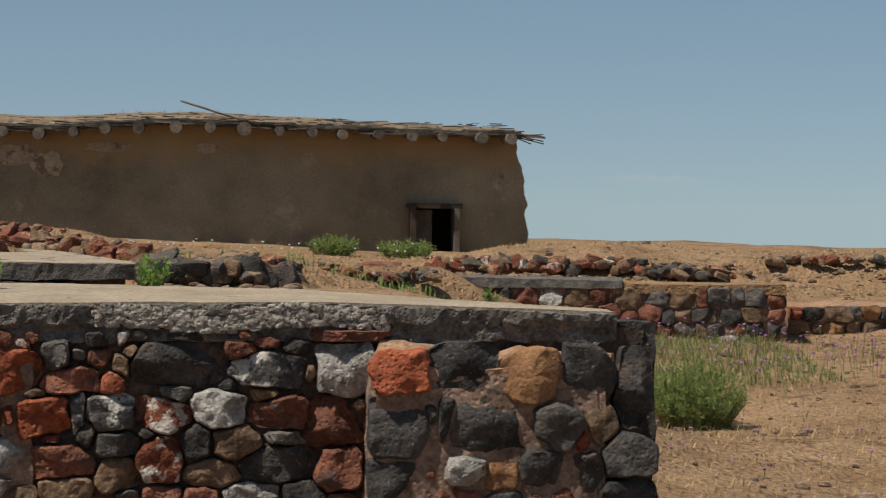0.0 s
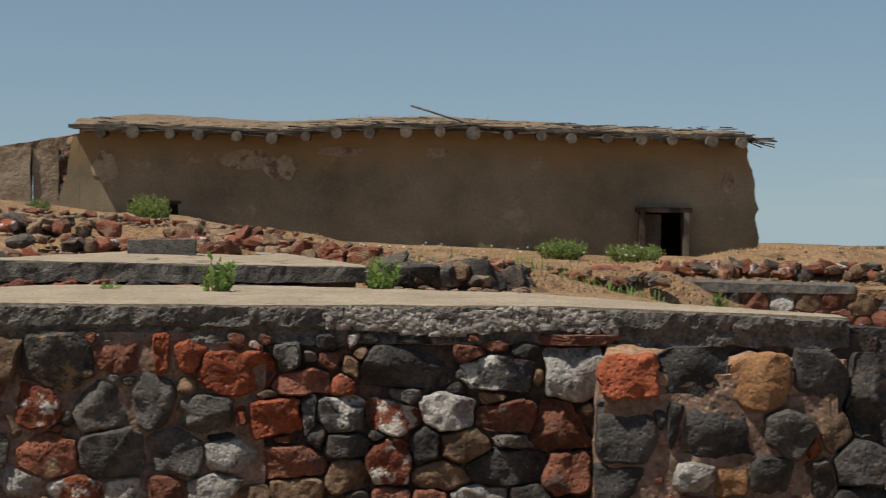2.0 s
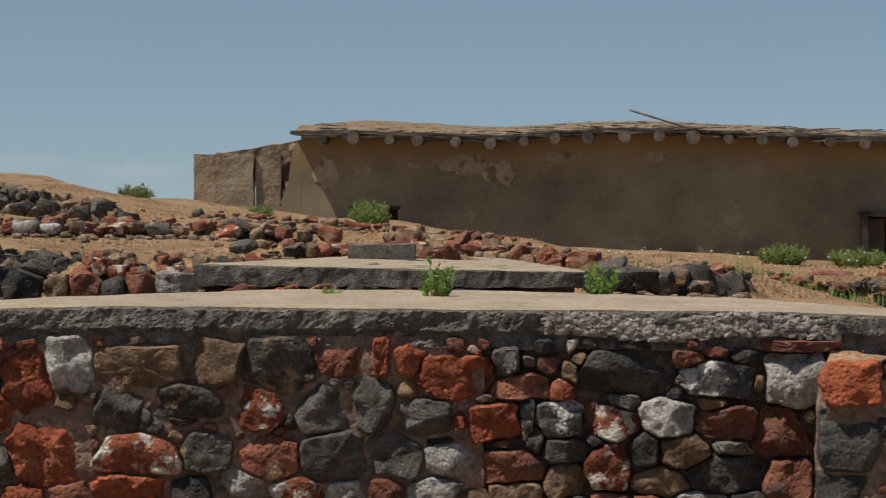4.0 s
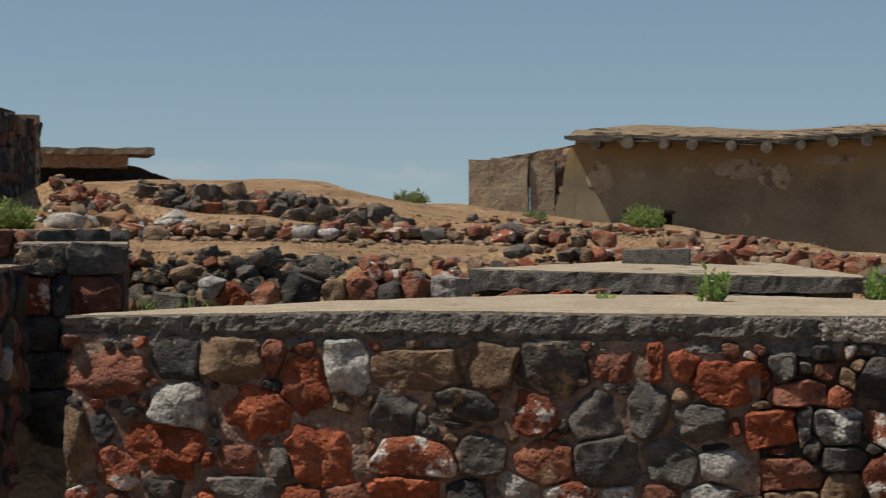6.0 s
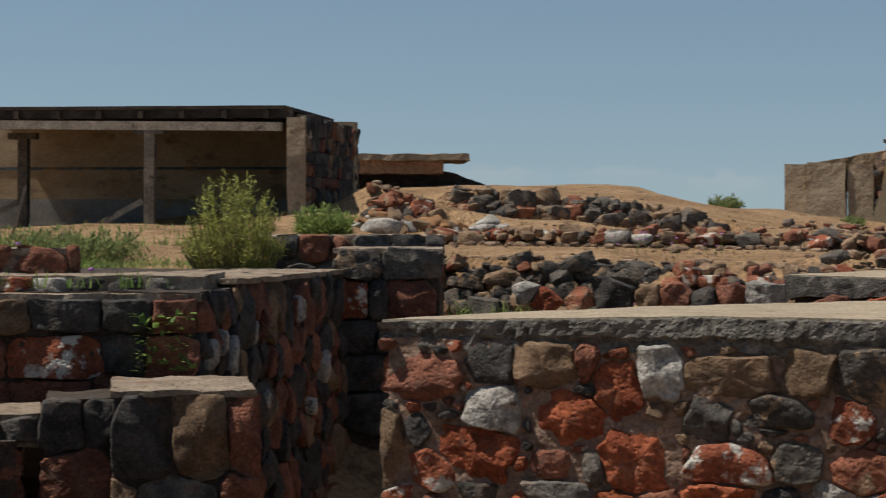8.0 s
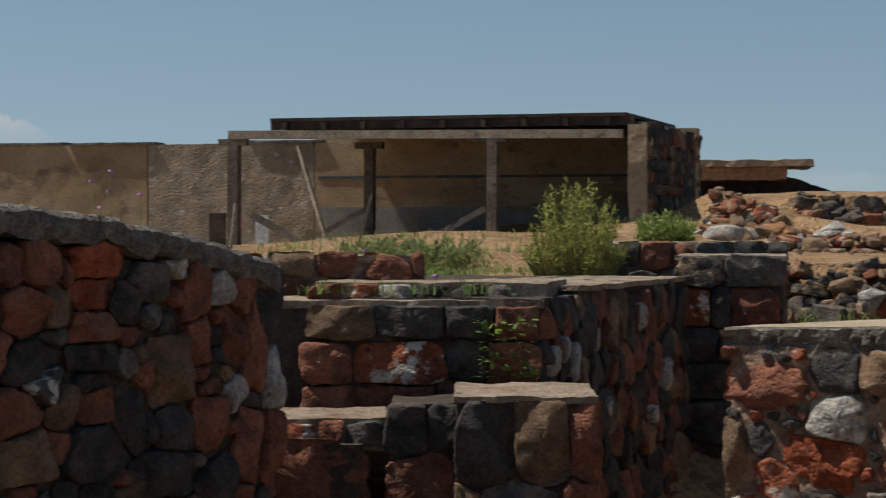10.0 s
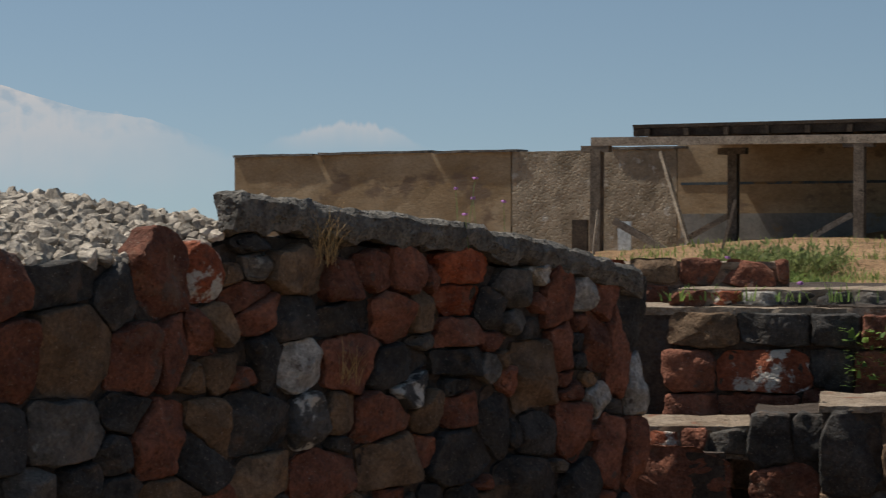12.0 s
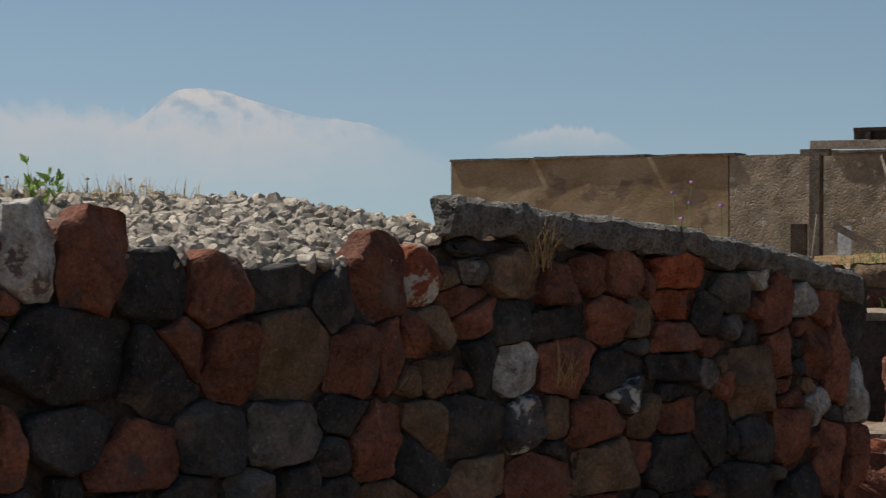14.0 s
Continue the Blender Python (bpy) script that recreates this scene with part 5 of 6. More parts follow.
# roof: earth on brush on logs
rb = bmesh.new()
rg = []
for u in np.linspace(-0.12, LH + 0.12, 70):
    line = []
    for f in np.linspace(0, 1, 14):
        y = -0.42 + 5.4 * f
        rise = 0.05 + float(np.interp(u, [0, 1.0, 5, 8, 11.6], [0.1, 0.2, 0.12, 0.13, 0.06])) * min(1, f * 5) + 0.14 * math.sin(math.pi * f)
        z = eave(u) + rise + 0.025 * noise.noise(Vector((u * 2.1, y * 2, 0))) + 0.012 * noise.noise(Vector((u * 8, y * 8, 4)))
        line.append(rb.verts.new((u, y, z)))
    rg.append(line)
for a, b in zip(rg, rg[1:]):
    for i in range(13):
        rb.faces.new((a[i], b[i], b[i + 1], a[i + 1]))
bmesh.ops.recalc_face_normals(rb, faces=rb.faces)
part("roof", rb, ROOFEARTH, house, "earth roof with dry grass")
rng = np.random.default_rng(3)
brush_v, brush_f = [], []
for i in range(300):
    u = rng.uniform(0.2, LH - 0.1)
    ln = rng.uniform(0.2, 0.9)
    y = -0.43 + rng.uniform(-0.06, 0.1)
    z = eave(min(max(u, 0), LH)) + rng.uniform(0.0, 0.11)
    t = rng.uniform(0.008, 0.03)
    dz, dy = rng.uniform(-0.05, 0.05), rng.uniform(-0.03, 0.03)
    o = len(brush_v)
    for e, s in ((0, 1), (1, 1)):
        for a, b in ((-1, -1), (1, -1), (1, 1), (-1, 1)):
            brush_v.append((u + (e - 0.5) * ln, y + a * t / 2 + (e - 0.5) * dy, z + b * t / 2 + (e - 0.5) * dz))
    brush_f += [(o, o + 1, o + 5, o + 4), (o + 1, o + 2, o + 6, o + 5), (o + 2, o + 3, o + 7, o + 6), (o + 3, o, o + 4, o + 7), (o, o + 3, o + 2, o + 1), (o + 4, o + 5, o + 6, o + 7)]
for i in range(260):
    u, y = rng.uniform(0, LH), rng.uniform(-0.4, 0.9)
    ln, an, t = rng.uniform(0.1, 0.45), rng.uniform(-1.4, 1.4), rng.uniform(0.008, 0.02)
    z = eave(u) + 0.09 + min(1, (y + 0.42) / 1.1) * 0.16 + rng.uniform(-0.01, 0.03)
    o = len(brush_v)
    for e in (0, 1):
        for a, b in ((-1, -1), (1, -1), (1, 1), (-1, 1)):
            brush_v.append((u + (e - 0.5) * ln * math.cos(an), y + (e - 0.5) * ln * math.sin(an) + a * t / 2, z + b * t / 2))
    brush_f += [(o, o + 1, o + 5, o + 4), (o + 1, o + 2, o + 6, o + 5), (o + 2, o + 3, o + 7, o + 6), (o + 3, o, o + 4, o + 7)]
bme = bpy.data.meshes.new("brush_layer")
bme.from_pydata(brush_v, [], brush_f)
tagged(part("brush_layer", bme, DARKTWIG, house), "grey brushwood along the eave", kind="stuff")
eave_board = part("eave_board", prism([(-0.12, -0.46), (LH + 0.05, -0.46), (LH + 0.05, 0.3), (-0.12, 0.3)], 0, 0.06, size=0.3, amp=0.0), DARKTWIG, house)
for v in eave_board.data.vertices:
    v.co.z += eave(min(max(v.co.x, 0), LH)) + 0.04
for i in range(20):
    u = 0.42 + i * (LH - 0.55) / 19 + rng.uniform(-0.05, 0.05)
    r = rng.uniform(0.17, 0.235) * (1.15 if 8 <= i <= 11 else 0.95)
    z = eave(u) - 0.035 + rng.uniform(-0.015, 0.015)
    part("log_end", bar((u, -0.62 + rng.uniform(-0.06, 0.08), z), (u, 0.6, z + 0.04), r, sides=10, segs=1), LOGWOOD, house)
for k in range(9):
    part("twig", bar((LH - 0.2, -0.4 + 0.05 * k, eave(LH) + 0.02 + 0.012 * k), (LH + rng.uniform(0.25, 0.5), -0.45 + 0.05 * k, eave(LH) + rng.uniform(-0.15, 0.06)), 0.022, sides=5), LOGWOOD, house)
part("loose_pole", bar((5.75, -0.35, eave(5.8) + 0.42), (7.1, -0.5, eave(7) + 0.05), 0.035, sides=6, rng=rng, bend=0.01), LOGWOOD, house, "loose bleached pole on the roof")

# ruined stone annex beside the house
MR, LR = along(-12.05, 35.05, -10.2, 35.5)
annex = thing("ruined_annex", MR, "roofless pale stone annex cracked at the house corner", "ruin")
part("wall", box(0.36, 1.02, 0.0, 0.5, 0.9, 2.64, size=0.12, amp=0.018, freq=3), PALEPLASTER, annex)
part("wall", box(1.06, 1.5, 0.06, 0.5, 0.9, 2.62, size=0.12, amp=0.018, freq=3), PALEPLASTER, annex)
part("side_wall", prism([(0.36, 0.04), (0.36, 2.6), (0.75, 2.6), (0.75, 0.04)], 0.9, 2.66, size=0.3, amp=0.01), PALEPLASTER, annex)
part("far_wall", box(-0.14, 0.33, 1.3, 3.0, 0.9, 2.66, size=0.25, amp=0.02), PALEPLASTER, annex)
part("earth_fill", prism([(0.3, 0.4), (2.3, 0.4), (2.3, 3), (0.3, 3)], 2.2, 2.7, size=0.2, amp=0.03, tops=[2.62, 2.98, 3.02, 2.7]), ROOFEARTH, annex)
part("inner_wall", box(1.5, 2.1, 0.22, 0.6, 0.9, 2.8, size=0.15, amp=0.02), MORTAR, annex)
rng = np.random.default_rng(6)
for i in range(26):
    put_stone(annex, rng.uniform(1.45, 1.95), 1.3 + i * 0.058, rng.uniform(0.15, 0.3), rng.uniform(0.1, 0.18), ["grey", "brown", "rust", "grey"][i % 4], rng, -0.05 if i % 3 else -0.12, 0.2)

# ---------------------------------------------------------------- open shed
MS, LS = along(-17.03, 18.72, -12.75, 20.38)
LS -= 0.15
shed = thing("open_shed", MS, "open timber shed with a painted plaster back wall and flat roof", "shed")
part("roof", box(0.0, LS - 0.08, 0.0, 3.2, 2.9, 2.94, size=0.6, amp=0.004), DARKWOOD, shed, "flat dark roof sheets")
part("fascia", box(0.0, LS, 0.02, 0.1, 2.8, 2.92, size=0.5, amp=0.004), DARKWOOD, shed)
for i in range(9):
    part("rafter", bar((0.2 + i * LS / 9, -0.05, 2.84), (0.2 + i * LS / 9, 3.1, 2.86), 0.06, 0.09), DARKWOOD, shed)
part("front_beam", bar((-0.47, -0.12, 2.74), (LS - 0.1, -0.12, 2.69), 0.12, 0.1), TIMBER, shed, "grey weathered front beam")
for u, y, w in ((-0.42, -0.12, 0.13), (0.86, 1.2, 0.12), (2.8, -0.12, 0.12)):
    post = part("post", bar((u, y, 1.0), (u + 0.01, y, 2.65), w), POSTWOOD, shed)
    part("bolster", bar((u - 0.18, y, 2.65), (u + 0.18, y, 2.65), 0.11, 0.08), POSTWOOD, post)
shed_end = part("end_wall", box(LS - 0.1, LS + 0.17, 0.41, 3.5, 0.9, 2.86, size=0.2, amp=0.02), DARKMORTAR, shed)
part("corner_pier", box(LS - 0.06, LS + 0.16, -0.02, 0.4, 0.9, 2.8, size=0.15, amp=0.012), PALEPLASTER, shed, "pale plastered corner pier")
for v in shed_end.data.vertices:
    v.co.z -= max(0, v.co.y - 0.4) * 0.02 * (v.co.z > 2)
endw = part("end_stones", bmesh.new(), None, shed)
endw.location = (LS + 0.17, 0.0, 0)
endw.rotation_euler = (0, 0, radians(90))
courses(endw, 0.0, 3.5, 1.2, 2.82, ["dark", "rust", "brown", "dark", "rust", "dark", "grey"], 51, (0.16, 0.36), (0.12, 0.22), 0.03)
WALLBACK = 3.1
part("back_wall", box(-0.55, LS + 0.2, WALLBACK, WALLBACK + 0.3, 0.9, 2.9, size=0.5, amp=0.004), PAINTED, shed, "stained ochre plaster with a blue line")
part("back_wall", box(-3.0, -0.56, WALLBACK, WALLBACK + 0.3, 0.9, 2.78, size=0.12, amp=0.007), BAREWALL, shed)
part("back_wall", box(-7.55, -3.02, WALLBACK, WALLBACK + 0.3, 0.9, 2.79, size=0.3, amp=0.012), PAINTED, shed)
for u0, u1, z in ((-7.55, -6.2, 2.8), (-6.1, -4.3, 2.81), (-4.2, -2.9, 2.8), (-1.5, -0.4, 2.8)):
    part("coping", box(u0, u1, WALLBACK - 0.04, WALLBACK + 0.34, z - 0.02, z + 0.015, size=0.3, amp=0.01), CONCRETE, shed)
part("blue_line", box(-0.5, LS + 0.1, WALLBACK - 0.012, WALLBACK, 2.285, 2.32, size=0.5, amp=0.0), BLUEPAINT, shed, "faded blue painted line")
part("dado", box(-0.5, LS + 0.1, WALLBACK - 0.01, WALLBACK, 0.9, 1.9, size=0.4, amp=0.0), DADO, shed, "grey-blue painted dado")
part("door_board", box(-0.75, -0.55, -0.1, -0.06, 0.9, 1.8, size=0.5, amp=0.0), DARKWOOD, shed)
# Added panel in place of a wall opening; its pale colour imitates bright haze.
part("pale_panel", box(-0.29, -0.12, 0.25, 0.28, 1.0, 1.78, size=0.5, amp=0.0), PALEWHITE, shed, "pale panel standing in for a bright opening in the wall")
part("brace", bar((-0.2, -0.1, 1.78), (0.5, -0.05, 1.4), 0.06, 0.08), TIMBER, shed)
part("brace", bar((-0.12, 1.3, 2.66), (0.35, 1.0, 1.5), 0.04, 0.05), TIMBER, shed)
part("brace", bar((0.8, 1.2, 1.85), (0.2, 1.0, 1.5), 0.05, 0.07), TIMBER, shed)
part("brace", bar((2.6, 0.3, 1.85), (2.0, 0.1, 1.5), 0.05, 0.07), TIMBER, shed)
for name, a, b, w in (("stake", (-14.14, 16.86, 1.3), (-14.0, 16.97, 1.98), 0.045), ("stake", (-15.8, 16.7, 1.2), (-15.75, 16.76, 1.89), 0.05)):
    tagged(part(name, bar(a, b, w, 0.03), TIMBER), "bleached wooden stake leaning in the grass", "stake", "stakes by the shed")

# ---------------------------------------------------------------- broken concrete shelter on the mound
MO, LO = along(-15.5, 25.75, -13.9, 26.6)
shelter = thing("broken_shelter", MO, "broken concrete roof slab jutting over a dark hollow", "ruin")
part("roof_slab", prism([(-1.0, -0.1), (LO + 0.02, 0.0), (LO - 0.05, 1.6), (-1.0, 1.6)], 2.49, 2.58, size=0.1, amp=0.02, freq=4), PALEPLASTER, shelter)
part("under_slab", prism([(-1.0, 0.02), (LO - 0.35, 0.1), (LO - 0.4, 1.4), (-1.0, 1.4)], 2.3, 2.49, size=0.1, amp=0.03, freq=4), REDEARTH, shelter)
# The dark mortar here stands in for the shade inside the hollow.
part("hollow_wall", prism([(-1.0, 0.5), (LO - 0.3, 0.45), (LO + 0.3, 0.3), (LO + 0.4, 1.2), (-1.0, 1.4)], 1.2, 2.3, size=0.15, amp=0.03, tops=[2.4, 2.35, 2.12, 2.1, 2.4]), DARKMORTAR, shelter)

# ---------------------------------------------------------------- tumbled rows of rubble
def rubble(name, label, x0, y0, x1, y1, top0, top1, high, count, sizes, kinds, seed, bow=0.0):
    """A tumbled row of stones from one point to another, heaped against an earth bank."""
    rng = np.random.default_rng(seed)
    m, ln = along(x0, y0, x1, y1)
    row = thing(name, m, label, "rubble", "rubble rows of the ruin")

    def top(u):
        f = min(1, max(0, u / ln))
        return top0 + (top1 - top0) * f + bow * math.sin(math.pi * f)
    for i in range(count):
        s = rng.uniform(*sizes) * (0.75 + 0.5 * rng.random())
        u = ln * (i + rng.random()) / count
        lv = rng.random() ** 0.8
        z = top(u) - 0.005 - s * 0.35 - max(0.0, high - s * 0.4) * lv
        y = 0.14 - 0.16 * lv + rng.uniform(-0.05, 0.06)
        me = stone_mesh("stone", s * rng.uniform(0.9, 1.6), s, s * rng.uniform(0.6, 1.0), rng, n=5, jit=0.32, lump=0.12, k=8.0, cuts=10)
        me.set_sharp_from_angle(angle=radians(34))
        ob = part("stone", me, STONE[kinds[rng.integers(len(kinds))]], row)
        ob.location = (u, y, z)
        ob.rotation_euler = (rng.uniform(-0.4, 0.4), rng.uniform(-0.4, 0.4), rng.uniform(-0.6, 0.6))
    return row


DK = ["dustdark", "dark", "dustdark", "dustred", "dustdark", "dustbrown", "dustdark"]
RD = ["dustred", "dustred", "dustbrown", "dustbrown", "dustdark", "rust", "dustbrown", "dustred", "dustdark", "redwhite"]
for name, label, x0, y0, x1, y1, t0, t1, high, count, sizes, tone, seed, bow in ROWS:
    rubble(name, label, x0, y0, x1, y1, t0, t1, high, count, sizes, DK if tone == "dark" else RD, seed, bow)
rubble("rubble_stack", "pale loose stones on the slope by the shed", -11.4, 19.2, -9.6, 20.0, 1.74, 1.6, 0.2, 30, (0.1, 0.22), ["ochre", "white", "brown"], 73)

# loose single stones
for i, (x, y, s, kind, lab) in enumerate(((-10.96, 19.05, 0.3, "white", "pale boulder on the slope"), (-8.35, 19.15, 0.22, "white", "white limed stone on the terrace"),
                                          (-8.1, 19.2, 0.16, "white", "white limed stone on the terrace"), (-0.65, 22.6, 0.3, "rust", "red stone on the bank"),
                                          (-8.9, 10.3, 0.3, "dark", "flat dark stone in the grass"))):
    rng = np.random.default_rng(700 + i)
    ob = part("boulder", stone_mesh("boulder", s * 1.5, s, s * 0.7, rng, n=5, jit=0.2), STONE[kind])
    ob.location = (x, y, gz(x, y) + s * 0.2 + (0.05 if i in (1, 2) else 0))
    tagged(ob, lab, "stone", "loose stones")

# broken stone and clods round the rows
rng = np.random.default_rng(79)
dv, df = [], []
for _, _, x0, y0, x1, y1, t0, t1, high, *_rest in ROWS:
    ln = math.hypot(x1 - x0, y1 - y0)
    for i in range(int(ln * 60)):
        f, d = rng.random(), rng.normal(-0.1, 0.28)
        x, y = x0 + (x1 - x0) * f - (y1 - y0) / ln * d, y0 + (y1 - y0) * f + (x1 - x0) / ln * d
        s = 0.018 + 0.075 * rng.random() ** 2
        p, q = stone_verts(s * 1.4, s, s * 0.7, rng, n=3, jit=0.45, k=3.0)
        o = len(dv)
        dv += (p + np.array([x, y, gz(x, y) + s * 0.2])).tolist()
        df += [tuple(o + j for j in r) for r in q]
dm = bpy.data.meshes.new("debris")
dm.from_pydata(dv, [], df)
tagged(part("debris", dm, PEBBLE), "broken stone and clods round the rubble rows", "debris", kind="stuff")

# pebbles and straw over the open ground
rng = np.random.default_rng(80)
pv, pf = [], []
for i in range(2200):
    a = rng.random()
    if a < 0.45:
        x, y = rng.uniform(0.6, 7), rng.uniform(11, 27)
    elif a < 0.75:
        x, y = rng.uniform(-12, -2), rng.uniform(16, 26)
    else:
        x, y = rng.uniform(-4, 9), rng.uniform(22, 31)
    s = rng.uniform(0.012, 0.04) * (2.2 if rng.random() < 0.08 else 1)
    p, q = stone_verts(s * 1.3, s, s * 0.7, rng, n=2, jit=0.3)
    o = len(pv)
    pv += (p + np.array([x, y, gz(x, y) + s * 0.15])).tolist()
    pf += [tuple(o + j for j in r) for r in q]
pm = bpy.data.meshes.new("pebbles")
pm.from_pydata(pv, [], pf)
tagged(part("pebbles", pm, PEBBLE), "small loose stones scattered over dry earth", "pebbles", kind="stuff")

# ---------------------------------------------------------------- plants
def blades(n, rng, at, length, width, spread_, lean=0.5, up=1.0, curve=0.3):
    """n bent blades or leafy sprigs: at() gives each root; returns verts and faces."""
    vs, fs = [], []
    for _ in range(n):
        x, y, z = at(rng)
        ln = length * rng.uniform(0.5, 1.2)
        a = rng.uniform(0, 6.283)
        tilt = lean * rng.random()
        d = Vector((math.cos(a) * tilt, math.sin(a) * tilt, up)).normalized()
        s = Vector((-math.sin(a + rng.uniform(-1, 1)), math.cos(a), 0)) * width * rng.uniform(0.6, 1.3)
        p0 = Vector((x, y, z))
        p1 = p0 + d * ln * 0.55
        p2 = p0 + d * ln + Vector((math.cos(a), math.sin(a), -0.4)) * ln * curve * rng.random()
        o = len(vs)
        vs += [tuple(p0 - s * 0.5), tuple(p0 + s * 0.5), tuple(p1 + s * 0.4), tuple(p1 - s * 0.4), tuple(p2)]
        fs += [(o, o + 1, o + 2, o + 3), (o + 3, o + 2, o + 4)]
    return vs, fs


def mesh_of(name, vs, fs):
    me = bpy.data.meshes.new(name)
    me.from_pydata(vs, [], fs)
    return me


def bush(name, x, y, z, wide, high, stems, leaf, material, label, seed, category="bush", twig=None, per=26, width=0.2, upright=0.5):
    """A bush of many bent stems, each set with small leaves."""
    rng = np.random.default_rng(seed)
    ob = thing(name, pose(x, y, z), label, category, "wild bushes")
    lv, lf, sv, sf = [], [], [], []
    for _ in range(stems):
        a = rng.uniform(0, 6.283)
        r = math.sqrt(rng.random())
        tip = Vector((math.cos(a) * r * wide / 2, math.sin(a) * r * wide / 2, high * (1 - 0.55 * r * r * (1 - upright)) * rng.uniform(0.45, 1.12)))
        root = Vector((math.cos(a) * r * wide * 0.3, math.sin(a) * r * wide * 0.3, -0.03))
        mid = root.lerp(tip, 0.5) + Vector((0, 0, high * 0.08 * rng.random()))
        t = 0.006 + 0.004 * high
        o = len(sv)
        sv += [tuple(root + Vector((t, 0, 0))), tuple(root - Vector((t, 0, 0))), tuple(mid), tuple(tip)]
        sf += [(o, o + 1, o + 2), (o + 1, o + 3, o + 2)]
        for k in range(per):
            f = 0.06 + 0.94 * rng.random() ** 0.85
            c = root.lerp(mid, f * 2) if f < 0.5 else mid.lerp(tip, f * 2 - 1)
            d = Vector(rng.normal(0, 1, 3)) + Vector((0, 0, 0.9))
            d.normalize()
            ln = leaf * rng.uniform(0.5, 1.3)
            s = d.cross(Vector(rng.normal(0, 1, 3))).normalized() * ln * width
            o = len(lv)
            lv += [tuple(c), tuple(c + d * ln * 0.5 + s), tuple(c + d * ln), tuple(c + d * ln * 0.5 - s)]
            lf += [(o, o + 1, o + 2, o + 3)]
    tagged(part("twig_mass", mesh_of("twig_mass", sv, sf), twig or DRYSTALK, ob), kind="stuff")
    tagged(part("foliage", mesh_of("foliage", lv, lf), material, ob), kind="stuff")
    return ob


bush("broom_bush", 1.78, 14.9, gz(1.78, 14.9), 0.8, 0.54, 300, 0.055, LEAF_B, "dense feathery green bush on dry sand", 101, per=42, width=0.06, upright=0.2)
bush("broom_bush", -7.85, 31.0, gz(-7.85, 31.0), 0.68, 0.5, 150, 0.09, LEAF_B, "feathery green bush before the house wall", 102, per=24, width=0.1)
bush("broom_bush", -11.6, 30.9, gz(-11.6, 30.9), 0.55, 0.3, 110, 0.08, LEAF_A, "low green bush on the mound crest", 103, per=24, width=0.1)
bush("tall_bush", -7.85, 11.65, 1.22, 0.72, 0.72, 190, 0.05, LEAF_C, "tall yellow-green bush on the terrace", 104, per=44, width=0.09, upright=0.0)
bush("broom_bush", -10.78, 17.6, gz(-10.78, 17.6), 0.62, 0.36, 150, 0.09, LEAF_B, "rounded green bush by the shed pier", 105, per=26, width=0.1)
bush("broom_bush", -9.3, 11.6, gz(-9.3, 11.6), 1.0, 0.2, 160, 0.06, LEAF_B, "low green growth in the shed yard", 106, per=22, width=0.12)
bush("broom_bush", -10.6, 13.4, gz(-10.6, 13.4), 1.3, 0.24, 170, 0.07, LEAF_A, "low green growth in the shed yard", 107, per=22, width=0.12)
bush("broom_bush", -0.55, 30.6, gz(-0.55, 30.6), 0.9, 0.24, 120, 0.08, LEAF_B, "low green growth at the house door", 108, per=22, width=0.1)
bush("broom_bush", -1.6, 30.6, gz(-1.6, 30.6), 0.8, 0.27, 110, 0.08, LEAF_B, "low green growth at the house door", 109, per=22, width=0.1)
bush("broom_bush", -10.3, 33.3, gz(-10.3, 33.3), 0.5, 0.18, 60, 0.08, LEAF_A, "small green growth by the ruined annex", 110, per=18, width=0.12)
for i, (x, y, h) in enumerate(((-1.93, 8.8, 0.15), (-1.29, 9.45, 0.13), (-1.31, 9.3, 0.08))):
    bush("leafy_weed", x, y, 1.24, 0.16 if i < 2 else 0.1, h, 20, 0.034, LEAF_D, "bright green weed rooted in the concrete top", 120 + i, "weed", per=10, width=0.3)
bush("leafy_weed", -2.45, 8.9, 1.24, 0.1, 0.02, 10, 0.03, LEAF_D, "tiny weed on the concrete top", 125, "weed", per=6, width=0.3)
bush("leafy_weed", 0.2, 8.75, 1.2, 0.06, 0.05, 10, 0.03, LEAF_B, "tiny weed on the concrete top", 126, "weed", per=6, width=0.3)
bush("leafy_weed", -6.05, 2.92, 1.72, 0.14, 0.17, 8, 0.034, LEAF_D, "thistle on the gravel bank", 127, "weed", per=12, width=0.25)


def spot(x0, x1, y0, y1, sink=0.01, z=None):
    def f(rng):
        x, y = rng.uniform(x0, x1), rng.uniform(y0, y1)
        return x, y, (gz(x, y) if z is None else z) - sink
    return f


def patch(name, n, where, length, width, material, label, seed, lean=0.7, up=1.0):
    rng = np.random.default_rng(seed)
    vs, fs = blades(n, rng, where, length, width, 0, lean, up)
    return tagged(part(name, mesh_of(name, vs, fs), material), label, "grass", kind="stuff")


patch("dry_grass", 15000, spot(0.5, 8.5, 10.5, 26), 0.07, 0.007, STRAW, "short dry straw over the sandy court", 130, 1.4)
patch("dry_grass", 5000, spot(-3, 9, 25, 31), 0.06, 0.012, STRAW, "short dry straw on the far bank", 131, 1.2)
patch("dry_grass", 5000, spot(-12, -4, 15, 27), 0.05, 0.008, STRAW, "short dry straw on the terraces", 132, 1.3)
patch("green_grass", 2200, spot(1.6, 3.4, 17.5, 21.4), 0.13, 0.009, LEAF_A, "green grass below the court wall", 133, 0.6)
patch("dry_grass", 2200, spot(-11.5, -7.3, 9.6, 15), 0.07, 0.006, STRAW, "dry straw of the shed yard", 159, 1.0)
patch("green_grass", 3400, spot(-11.5, -7.6, 9.9, 14), 0.1, 0.012, LEAF_B, "green grass of the shed yard", 134, 0.7)
